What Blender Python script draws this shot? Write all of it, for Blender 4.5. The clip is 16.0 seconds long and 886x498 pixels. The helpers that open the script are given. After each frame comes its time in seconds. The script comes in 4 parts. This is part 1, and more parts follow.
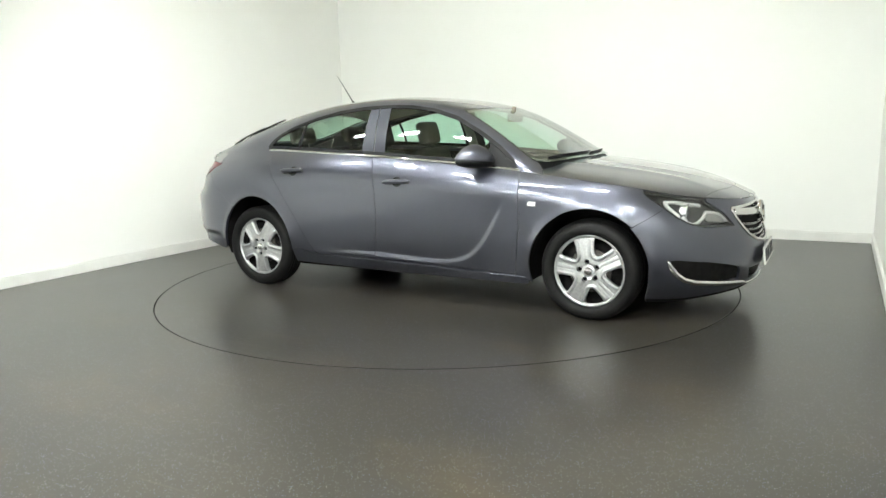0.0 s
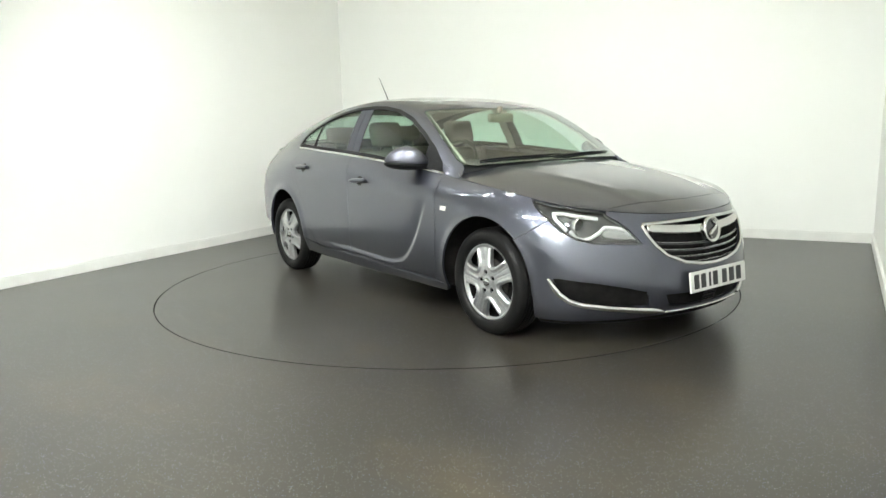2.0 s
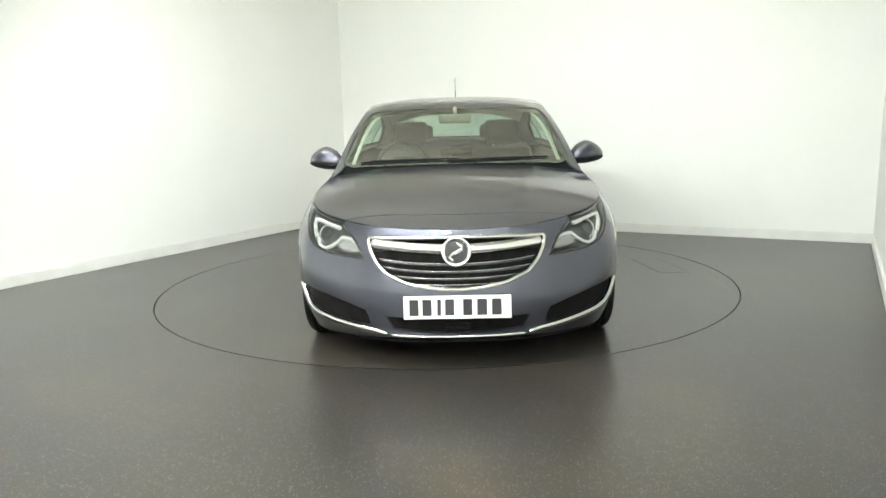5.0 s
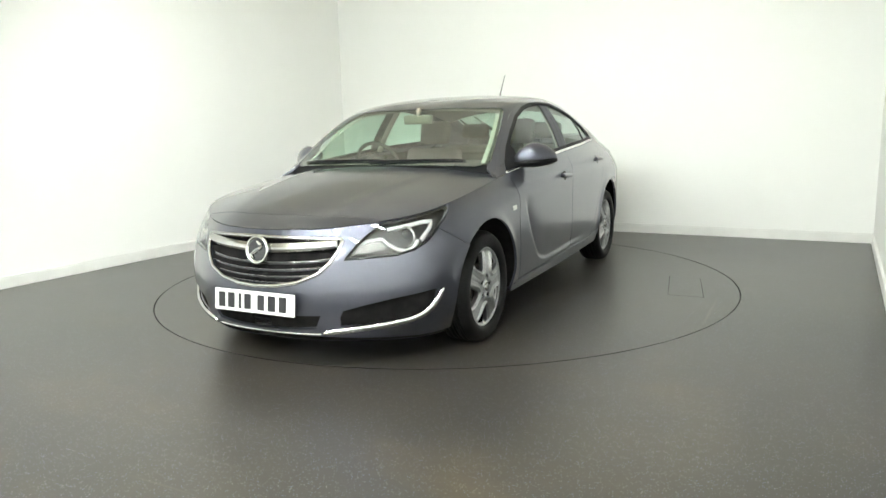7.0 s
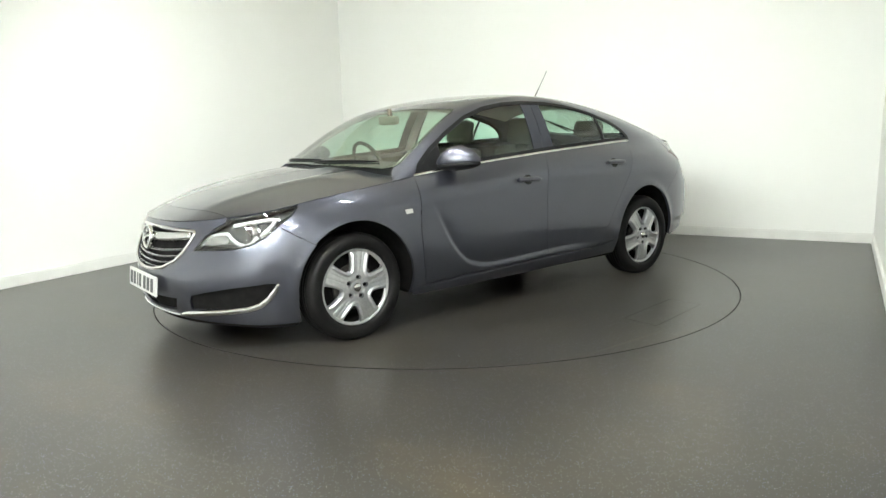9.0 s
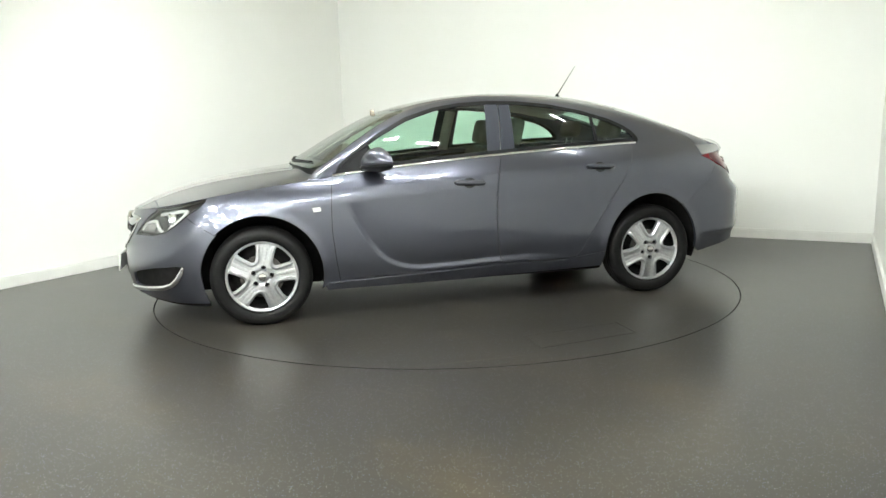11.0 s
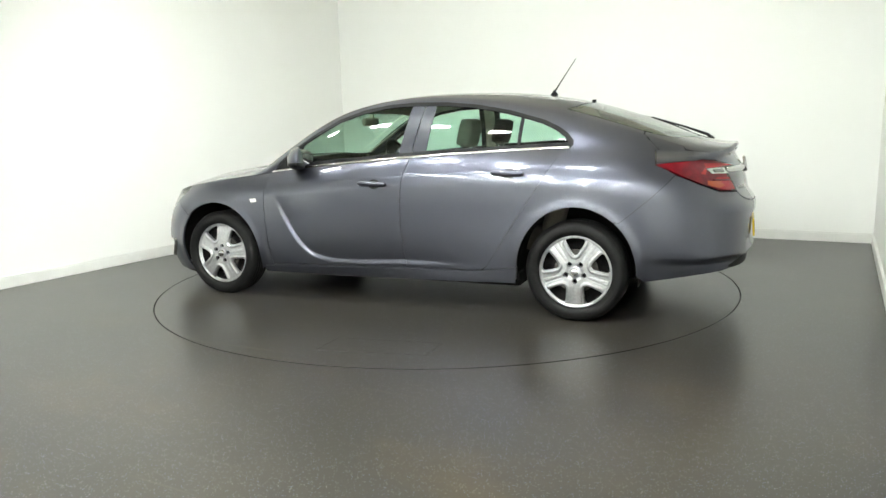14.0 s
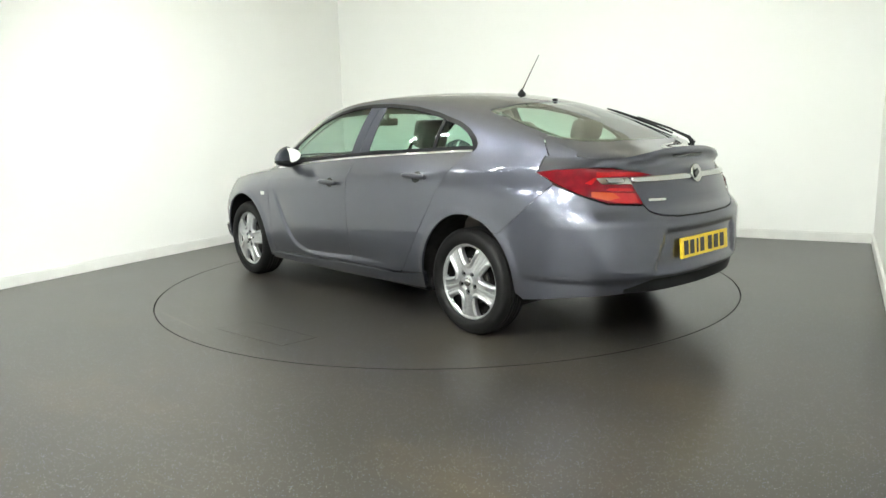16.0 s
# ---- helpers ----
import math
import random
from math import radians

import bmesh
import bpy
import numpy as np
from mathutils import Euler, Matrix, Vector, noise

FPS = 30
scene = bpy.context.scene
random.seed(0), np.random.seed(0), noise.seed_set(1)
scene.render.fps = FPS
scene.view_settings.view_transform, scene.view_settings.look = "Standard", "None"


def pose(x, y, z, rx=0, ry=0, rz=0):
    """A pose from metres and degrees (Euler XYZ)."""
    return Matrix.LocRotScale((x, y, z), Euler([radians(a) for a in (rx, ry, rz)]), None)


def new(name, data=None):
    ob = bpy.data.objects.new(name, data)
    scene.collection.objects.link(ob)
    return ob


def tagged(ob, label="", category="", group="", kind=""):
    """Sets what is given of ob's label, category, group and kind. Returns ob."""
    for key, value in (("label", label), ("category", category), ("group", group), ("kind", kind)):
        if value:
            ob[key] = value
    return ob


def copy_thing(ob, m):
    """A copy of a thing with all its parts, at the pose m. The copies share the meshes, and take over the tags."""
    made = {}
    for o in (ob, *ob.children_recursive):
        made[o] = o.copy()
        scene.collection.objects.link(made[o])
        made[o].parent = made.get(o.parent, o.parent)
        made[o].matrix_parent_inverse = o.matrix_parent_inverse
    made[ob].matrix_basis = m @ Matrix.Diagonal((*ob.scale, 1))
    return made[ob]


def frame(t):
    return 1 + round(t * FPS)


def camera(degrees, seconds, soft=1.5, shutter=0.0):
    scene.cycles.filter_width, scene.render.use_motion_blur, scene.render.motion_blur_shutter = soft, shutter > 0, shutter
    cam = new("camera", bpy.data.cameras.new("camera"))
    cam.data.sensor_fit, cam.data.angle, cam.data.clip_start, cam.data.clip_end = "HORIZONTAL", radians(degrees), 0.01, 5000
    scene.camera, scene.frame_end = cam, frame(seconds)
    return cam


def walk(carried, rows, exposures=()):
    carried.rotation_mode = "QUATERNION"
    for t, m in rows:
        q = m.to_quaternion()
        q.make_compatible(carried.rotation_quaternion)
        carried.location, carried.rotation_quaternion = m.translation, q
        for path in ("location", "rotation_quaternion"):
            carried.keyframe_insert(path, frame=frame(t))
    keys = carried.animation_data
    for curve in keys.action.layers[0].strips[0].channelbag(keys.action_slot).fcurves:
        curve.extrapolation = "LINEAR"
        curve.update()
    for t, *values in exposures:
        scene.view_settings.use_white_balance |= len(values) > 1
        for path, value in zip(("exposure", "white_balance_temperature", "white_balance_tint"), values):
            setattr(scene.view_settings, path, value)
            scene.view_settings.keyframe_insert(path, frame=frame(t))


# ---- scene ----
# camera on a fixed mount
cam = camera(63.82, 16.0)
EYE = pose(0, -5.749, 1.223, 80.337, 0, 0.2) @ pose(0, 0, 0, 0, 0, -1.503)
walk(cam, [(0.0, EYE), (16.0, EYE)])

# heading of the turntable, degrees, every half second
HEADING = [-29.19, -34.88, -41.21, -47.06, -53.44, -59.5, -66.0, -72.13, -78.78, -84.95, -91.3, -97.6, -103.95,
           -110.25, -116.8, -122.78, -129.28, -135.2, -141.52, -147.6, -153.7, -159.8, -165.9,
           -171.97, -178.15, -184.08, -190.33, -196.38, -202.81, -208.74, -215.27, -221.33, -227.83]
CAR_SHIFT = Vector((0.085, 0.105, 0.0))
TABLE_R = 2.2436

# ---- light ----
CEIL = 3.02
LAMP_TILT = 68.0
world = bpy.data.worlds.new("world")
scene.world = world
world.use_nodes = True
world.node_tree.nodes["Background"].inputs[0].default_value = (0.8, 0.85, 0.82, 1)
world.node_tree.nodes["Background"].inputs[1].default_value = 0.02
scene.view_settings.exposure = 0.0


# -- body surface --
def spl(keys, smooth=0.05):
    """A smooth function through (x, value) keys."""
    k = np.array(sorted(keys), float)
    lo, hi = k[0, 0] - 0.3, k[-1, 0] + 0.3
    xs = np.linspace(lo, hi, 1200)
    h = np.diff(k[:, 0])
    dl = np.diff(k[:, 1]) / h
    m = np.concatenate([[dl[0]], (dl[:-1] * h[1:] + dl[1:] * h[:-1]) / (h[1:] + h[:-1]), [dl[-1]]])
    i = np.clip(np.searchsorted(k[:, 0], xs) - 1, 0, len(h) - 1)
    t = (xs - k[i, 0]) / h[i]
    tc = np.clip(t, 0, 1)
    v = ((2 * tc**3 - 3 * tc**2 + 1) * k[i, 1] + (tc**3 - 2 * tc**2 + tc) * h[i] * m[i]
         + (3 * tc**2 - 2 * tc**3) * k[i + 1, 1] + (tc**3 - tc**2) * h[i] * m[i + 1])
    v = v + np.where(t < 0, (xs - k[0, 0]) * m[0], 0) + np.where(t > 1, (xs - k[-1, 0]) * m[-1], 0)
    if smooth > 0:
        step = xs[1] - xs[0]
        n = max(1, int(3 * smooth / step))
        g = np.exp(-0.5 * (np.arange(-n, n + 1) * step / smooth) ** 2)
        pad = np.concatenate([v[0] + (v[1] - v[0]) * np.arange(-n, 0), v, v[-1] + (v[-1] - v[-2]) * np.arange(1, n + 1)])
        v = np.convolve(pad, g / g.sum(), "valid")
    return lambda x: np.interp(x, xs, v)


# half outline of the body in plan at its widest, nose to tail
PLAN = [(2.315, 0.0), (2.308, 0.15), (2.285, 0.30), (2.235, 0.435), (2.152, 0.57), (2.05, 0.70), (1.943, 0.808), (1.80, 0.876), (1.60, 0.907),
        (1.30, 0.922), (0.9, 0.927), (0.4, 0.930), (-0.2, 0.930), (-0.8, 0.928), (-1.3, 0.922), (-1.6, 0.908), (-1.85, 0.880),
        (-2.04, 0.832), (-2.185, 0.745), (-2.288, 0.615), (-2.353, 0.453), (-2.390, 0.25), (-2.40, 0.0)]


def plan_loop():
    half = np.array(PLAN)
    full = np.concatenate([half, (half * (1, -1))[-2:0:-1]])
    full = np.concatenate([full, full[:1]])
    ln = np.concatenate([[0], np.cumsum(np.hypot(*np.diff(full, axis=0).T))])
    q = np.linspace(0, ln[-1], 2001)[:-1]
    pts = np.stack([np.interp(q, ln, full[:, 0]), np.interp(q, ln, full[:, 1])], -1)
    g = np.exp(-0.5 * (np.arange(-60, 61) / 14.0) ** 2)
    g /= g.sum()
    pts = np.stack([np.convolve(np.concatenate([c[-60:], c, c[:60]]), g, "valid") for c in pts.T], -1)
    d = np.roll(pts, -1, 0) - np.roll(pts, 1, 0)
    d /= np.linalg.norm(d, axis=1)[:, None]
    nrm = np.stack([d[:, 1], -d[:, 0]], -1)
    seg = np.hypot(*(np.roll(pts, -1, 0) - pts).T)
    s = np.concatenate([[0], np.cumsum(seg)])
    return s, np.concatenate([pts, pts[:1]]), np.concatenate([nrm, nrm[:1]])


LS, LP, LN = plan_loop()
SLEN = LS[-1] / 2
HALF = len(LS) // 2


def plan_at(s):
    s = np.mod(s, 2 * SLEN)
    return (np.stack([np.interp(s, LS, LP[:, 0]), np.interp(s, LS, LP[:, 1])], -1),
            np.stack([np.interp(s, LS, LN[:, 0]), np.interp(s, LS, LN[:, 1])], -1))


def s_of_x(x):
    """Loop length at which the left side passes x."""
    return np.interp(-np.asarray(x, float), -LP[:HALF, 0], LS[:HALF])


# how far the top edge stands in from the widest outline, by x of the outline
INSET = spl([(2.31, 0.10), (2.2, 0.11), (2.0, 0.12), (1.8, 0.10), (1.4, 0.085), (0.9, 0.105), (0.4, 0.088), (-0.2, 0.08), (-0.8, 0.105),
             (-1.27, 0.155), (-1.6, 0.165), (-1.9, 0.17), (-2.1, 0.17), (-2.25, 0.145), (-2.39, 0.132)], 0.09)
BELT = spl([(1.2, 0.895), (0.9, 0.93), (0.566, 0.967), (0.176, 0.999), (-0.21, 1.028), (-0.59, 1.049), (-0.965, 1.066), (-1.273, 1.078),
            (-1.5, 1.076), (-1.8, 1.06), (-2.1, 1.03), (-2.3, 1.02)], 0.09)
# centre line and rail of cabin; half width of rail
ROOF_C = spl([(1.25, 0.93), (1.12, 1.0), (0.96, 1.095), (0.73, 1.225), (0.5, 1.335), (0.27, 1.405), (0.05, 1.444), (-0.17, 1.466), (-0.39, 1.472),
              (-0.61, 1.468), (-0.83, 1.455), (-1.04, 1.430), (-1.26, 1.390), (-1.47, 1.333), (-1.68, 1.262), (-1.9, 1.178),
              (-2.08, 1.110), (-2.2, 1.088), (-2.30, 1.088)])
RAIL_Z = spl([(1.2, 0.86), (1.05, 0.913), (0.873, 1.035), (0.58, 1.228), (0.38, 1.328), (0.18, 1.386), (-0.02, 1.416), (-0.21, 1.426), (-0.44, 1.420), (-0.67, 1.398),
              (-0.9, 1.364), (-1.13, 1.316), (-1.4, 1.255), (-1.7, 1.165), (-2.0, 1.068), (-2.12, 1.03), (-2.3, 1.0)])
RAIL_Y = spl([(1.2, 0.84), (1.05, 0.81), (0.87, 0.765), (0.58, 0.70), (0.38, 0.665), (0.0, 0.635), (-0.4, 0.628), (-0.9, 0.625), (-1.4, 0.625),
              (-1.8, 0.63), (-2.1, 0.60), (-2.3, 0.52)])
HOOD_C = spl([(0.8, 1.01), (1.15, 0.985), (1.43, 0.948), (1.67, 0.908), (1.9, 0.855), (2.08, 0.795), (2.2, 0.735)])
HOOD_E = spl([(0.8, 0.94), (0.95, 0.922), (1.37, 0.872), (1.7, 0.822), (1.9, 0.78), (2.05, 0.752), (2.2, 0.733)])


def top_loop(s):
    p, n = plan_at(s)
    return p - n * INSET(p[..., 0])[..., None]


_q = np.linspace(0, SLEN, 800)
_t = top_loop(_q)
_keep = np.maximum.accumulate(-_t[:, 0]) <= -_t[:, 0] + 1e-9
TX, TY, TS = _t[_keep, 0], np.abs(_t[_keep, 1]), _q[_keep]


def edge_y(x):
    """Half width of the top edge at x."""
    return np.interp(-np.asarray(x, float), -TX, TY)


def cabin_top(x, y):
    r = np.clip(np.abs(y) / np.maximum(RAIL_Y(x), 0.02), 0, 1.15)
    return ROOF_C(x) - (ROOF_C(x) - RAIL_Z(x)) * r**2.6


def hood_top(x, y):
    r = np.clip(np.abs(y) / np.maximum(edge_y(x), 0.05), 0, 1.1)
    c, e = HOOD_C(x), HOOD_E(x)
    crease = 0.006 * np.exp(-((np.abs(y) - (0.36 + 0.16 * (1.9 - x))) / 0.05) ** 2)
    return c - (c - e) * r**2.4 + crease * np.clip((2.15 - x) / 0.3, 0, 1)


def blend(a, b, t):
    t = np.clip(t, 0, 1)
    t = t * t * (3 - 2 * t)
    return a + (b - a) * t


def top_z(s):
    t = top_loop(s)
    x, y = t[..., 0], t[..., 1]
    v = blend(hood_top(x, y), BELT(x), (1.25 - x) / 0.4)
    return blend(v, cabin_top(x, y), (-1.8 - x) / 0.3)


TUCK = spl([(0.1, -0.10), (0.17, -0.066), (0.22, -0.042), (0.30, -0.02), (0.42, -0.004), (0.55, 0.0), (0.7, 0.0), (0.9, 0.0), (1.1, 0.0)], 0.02)
ROLL = spl([(2.31, 0.46), (2.1, 0.46), (1.9, 0.30), (1.6, 0.20), (1.2, 0.17), (0.5, 0.19), (-0.5, 0.20), (-1.27, 0.24), (-1.8, 0.28), (-2.1, 0.30), (-2.39, 0.36)], 0.12)
BLADE = spl([(1.0, 0.95), (0.86, 0.82), (0.786, 0.70), (0.681, 0.512), (0.571, 0.385), (0.417, 0.325), (0.185, 0.318), (-0.2, 0.333), (-0.6, 0.345)], 0.02)


def side_at(s, z):
    """Outer skin below the belt: loop length and height to a point."""
    s, z = np.broadcast_arrays(np.asarray(s, float), np.asarray(z, float))
    p, n = plan_at(s)
    x = p[..., 0]
    zt = top_z(s)
    tau = np.clip((z - (zt - ROLL(x))) / ROLL(x), 0, 1.3)
    off = TUCK(z) - INSET(x) * tau**1.9
    f = (z - BLADE(x)) / np.sqrt(1 + ((BLADE(x + 0.01) - BLADE(x - 0.01)) / 0.02) ** 2)
    dent = 0.016 * np.exp(-np.clip(f, 0, 2) / 0.10) * blend(0.0, 1.0, (f + 0.02) / 0.04) * np.clip((x + 0.75) / 0.6, 0, 1) * np.clip((0.86 - x) / 0.1, 0, 1) * np.clip((0.8 - z) / 0.2, 0, 1)
    crease = 0.004 * np.exp(-np.abs(z - (0.90 + 0.055 * np.clip(-x, -1.2, 1.9))) / 0.035) * np.clip((1.2 - x) / 0.4, 0, 1) * np.clip((x + 2.2) / 0.3, 0, 1)
    off = off - dent + crease
    ds = np.abs(np.mod(s, 2 * SLEN) - SLEN)
    off = off - 0.022 * blend(0.0, 1.0, (0.425 - z) / 0.05) * blend(0.0, 1.0, (1.25 - ds) / 0.25)
    off = off - 0.022 * blend(0.0, 1.0, (0.40 + 0.35 * (0.63 - z) - ds) / 0.05) * blend(0.0, 1.0, (z - 0.42) / 0.04) * blend(0.0, 1.0, (0.655 - z) / 0.03)
    # tailgate set in above the bumper, coming out again under the lip of the spoiler
    off = off - blend(0.0, 1.0, (1.15 - ds) / 0.5) * (0.05 * blend(0.0, 1.0, (z - 0.69) / 0.11) * blend(1.0, 0.0, (z - zt + 0.065) / 0.05)
                                                       + 0.010 * np.exp(-((z - zt + 0.085) / 0.025) ** 2))
    # flared arches
    for cx, rx, rz in ((1.37, 0.380, 0.395), (-1.37, 0.370, 0.411)):
        rho = np.hypot((x - cx) / rx, (z - 0.316) / rz) - 1
        off = off + 0.011 * np.exp(-(np.clip(rho, 0, 9) * 0.39 / 0.035) ** 2) * np.clip((z - 0.2) / 0.15, 0, 1)
    q = p + n * off[..., None]
    return np.stack([q[..., 0], q[..., 1], z], -1)


def glass_at(x, z, sgn=1):
    """Side of the cabin above the belt."""
    x, z = np.broadcast_arrays(np.asarray(x, float), np.asarray(z, float))
    zb, zr = BELT(x), RAIL_Z(x)
    t = (z - zb) / np.maximum(zr - zb, 0.02)
    y = edge_y(x) + (RAIL_Y(x) - edge_y(x)) * t + 0.022 * np.clip(1 - (2 * t - 1) ** 2, 0, 1) * np.clip((zr - zb) / 0.3, 0, 1)
    return np.stack([x, sgn * y, z], -1)


def cabin_at(x, y):
    return np.stack([*np.broadcast_arrays(np.asarray(x, float), np.asarray(y, float)), cabin_top(np.asarray(x, float), np.asarray(y, float))], -1)


def hood_at(x, y):
    return np.stack([*np.broadcast_arrays(np.asarray(x, float), np.asarray(y, float)), hood_top(np.asarray(x, float), np.asarray(y, float))], -1)


# -- end of body surface --

# ---- materials ----
def material(name, base=(0.5, 0.5, 0.5), rough=0.5, metal=0.0, coat=0.0, **more):
    m = bpy.data.materials.new(name)
    m.use_nodes = True
    b = m.node_tree.nodes["Principled BSDF"]
    b.inputs["Base Color"].default_value = (*base, 1)
    b.inputs["Roughness"].default_value = rough
    b.inputs["Metallic"].default_value = metal
    b.inputs["Coat Weight"].default_value = coat
    b.inputs["Coat Roughness"].default_value = 0.03
    for k, v in more.items():
        b.inputs[k.replace("_", " ")].default_value = v
    return m


def node(m, kind, **values):
    n = m.node_tree.nodes.new(kind)
    for k, v in values.items():
        n.inputs[k.replace("_", " ")].default_value = v
    return n


def link(m, a, out, b, inp):
    m.node_tree.links.new(a.outputs[out], b.inputs[inp])


def bsdf(m):
    return m.node_tree.nodes["Principled BSDF"]


def ramp(m, stops):
    r = m.node_tree.nodes.new("ShaderNodeValToRGB")
    e = r.color_ramp.elements
    while len(e) < len(stops):
        e.new(0.5)
    for el, (p, c) in zip(e, stops):
        el.position, el.color = p, (*c, 1)
    return r


def mix(m, kind="MIX"):
    n = m.node_tree.nodes.new("ShaderNodeMix")
    n.data_type, n.blend_type = "RGBA", kind
    return n


def noisy(m, a, b, scale, detail=4, bump=0.0, rough=None, spread=(0.35, 0.65)):
    """Two colours by noise, with optional bump and roughness range."""
    co = node(m, "ShaderNodeTexCoord")
    n = node(m, "ShaderNodeTexNoise", Scale=scale, Detail=detail)
    link(m, co, "Object", n, "Vector")
    r = ramp(m, [(spread[0], a), (spread[1], b)])
    link(m, n, "Fac", r, "Fac")
    link(m, r, "Color", bsdf(m), "Base Color")
    if bump:
        bp = node(m, "ShaderNodeBump", Strength=bump, Distance=0.002)
        link(m, n, "Fac", bp, "Height")
        link(m, bp, "Normal", bsdf(m), "Normal")
    if rough:
        q = node(m, "ShaderNodeMapRange", To_Min=rough[0], To_Max=rough[1])
        link(m, n, "Fac", q, "Value")
        link(m, q, "Result", bsdf(m), "Roughness")
    return m


def make_paint():
    m = material("grey_metallic_paint", (0.115, 0.12, 0.155), 0.36, 0.92, 1.0)
    co = node(m, "ShaderNodeTexCoord")
    v = node(m, "ShaderNodeTexVoronoi", Scale=900.0)
    link(m, co, "Object", v, "Vector")
    r = ramp(m, [(0.0, (0.064, 0.067, 0.089)), (1.0, (0.099, 0.103, 0.130))])
    link(m, v, "Color", r, "Fac")
    link(m, r, "Color", bsdf(m), "Base Color")
    n = node(m, "ShaderNodeTexNoise", Scale=2.5, Detail=3)
    link(m, co, "Object", n, "Vector")
    q = node(m, "ShaderNodeMapRange", To_Min=0.29, To_Max=0.34)
    link(m, n, "Fac", q, "Value")
    link(m, q, "Result", bsdf(m), "Roughness")
    bsdf(m).inputs["Coat Roughness"].default_value = 0.02
    return m


def make_glass(name, tint, gloss=1.0):
    m = bpy.data.materials.new(name)
    m.use_nodes = True
    t = m.node_tree
    t.nodes.clear()
    out = t.nodes.new("ShaderNodeOutputMaterial")
    tr = t.nodes.new("ShaderNodeBsdfTransparent")
    tr.inputs[0].default_value = (*tint, 1)
    gl = t.nodes.new("ShaderNodeBsdfGlossy")
    gl.inputs["Roughness"].default_value = 0.01
    fr = t.nodes.new("ShaderNodeLayerWeight")
    fr.inputs["Blend"].default_value = 0.5
    pw = t.nodes.new("ShaderNodeMath")
    pw.operation = "POWER"
    pw.inputs[1].default_value = 4.0
    t.links.new(fr.outputs["Facing"], pw.inputs[0])
    mul = t.nodes.new("ShaderNodeMath")
    mul.operation = "MULTIPLY_ADD"
    mul.inputs[1].default_value = 0.85
    mul.inputs[2].default_value = 0.075 * gloss
    mx = t.nodes.new("ShaderNodeMixShader")
    t.links.new(pw.outputs[0], mul.inputs[0])
    t.links.new(mul.outputs[0], mx.inputs[0])
    t.links.new(tr.outputs[0], mx.inputs[1])
    t.links.new(gl.outputs[0], mx.inputs[2])
    t.links.new(mx.outputs[0], out.inputs[0])
    return m


PAINT = make_paint()
GLASS = make_glass("tinted_window_glass", (0.70, 0.90, 0.80))
SCREEN = make_glass("windscreen_glass", (0.72, 0.88, 0.78), 2.6)
CLEAR = make_glass("clear_lamp_cover", (0.94, 0.95, 0.95))
PILLAR = material("satin_pillar", (0.030, 0.032, 0.040), 0.32, Specular_IOR_Level=0.2)
CHROME = material("chrome", (0.60, 0.60, 0.59), 0.07, 1.0)
SATIN = material("satin_silver", (0.72, 0.73, 0.72), 0.22, 1.0)
BLACK = noisy(material("black_plastic", rough=0.5, Specular_IOR_Level=0.12), (0.006, 0.006, 0.0065), (0.011, 0.011, 0.012), 180, bump=0.1, rough=(0.42, 0.6))
GLOSS_BLACK = material("gloss_black_trim", (0.014, 0.015, 0.018), 0.12, 0.0, 0.4)
UNDER = noisy(material("underbody", rough=0.95, Specular_IOR_Level=0.1), (0.004, 0.004, 0.004), (0.009, 0.008, 0.008), 20)
TYRE = noisy(material("tyre_rubber", rough=0.6, Specular_IOR_Level=0.2), (0.0025, 0.0025, 0.0025), (0.006, 0.0055, 0.0055), 40, bump=0.2, rough=(0.45, 0.7))
TRIM = noisy(material("silver_wheel_trim", rough=0.32, metal=0.8, coat=0.3), (0.38, 0.385, 0.39), (0.45, 0.455, 0.46), 60, rough=(0.25, 0.36))
STEEL = noisy(material("dull_steel", rough=0.5, metal=0.8), (0.05, 0.046, 0.042), (0.10, 0.092, 0.085), 30)
CLOTH = noisy(material("seat_cloth", rough=0.95), (0.06, 0.053, 0.045), (0.11, 0.10, 0.085), 220, bump=0.3)
# lightened to stand for the beige ceiling reflected low in the windscreen
DASH = noisy(material("dash_plastic", rough=0.7), (0.15, 0.13, 0.10), (0.20, 0.175, 0.135), 90, bump=0.1)
PALE = noisy(material("pale_pillar_trim", rough=0.8), (0.42, 0.39, 0.33), (0.5, 0.47, 0.40), 60)
LAMP_IN = noisy(material("lamp_housing", rough=0.35, metal=0.7), (0.03, 0.03, 0.03), (0.07, 0.07, 0.068), 30)
LAMP_WHITE = material("lamp_reflector", (0.66, 0.66, 0.65), 0.25, 0.3)
LAMP_GREY = noisy(material("lamp_insert", rough=0.25, metal=0.5), (0.24, 0.24, 0.235), (0.38, 0.38, 0.37), 150)
RED = noisy(material("red_lens", rough=0.10, coat=0.2, Specular_IOR_Level=0.35), (0.085, 0.002, 0.006), (0.12, 0.003, 0.008), 25)
RED_HI = material("bright_red_lens", (0.25, 0.004, 0.006), 0.15, 0.0, 0.2)
AMBER = material("amber_lens", (0.28, 0.030, 0.006), 0.15, 0.0, 0.2)
PLATE_W = noisy(material("white_plate", rough=0.35, coat=0.4), (0.62, 0.62, 0.60), (0.68, 0.68, 0.655), 12)
PLATE_Y = noisy(material("yellow_plate", rough=0.35, coat=0.4), (0.78, 0.55, 0.015), (0.84, 0.60, 0.02), 12)
INK = material("plate_black", (0.012, 0.012, 0.014), 0.4)
MIRROR = material("mirror_glass", (0.85, 0.88, 0.86), 0.02, 1.0)


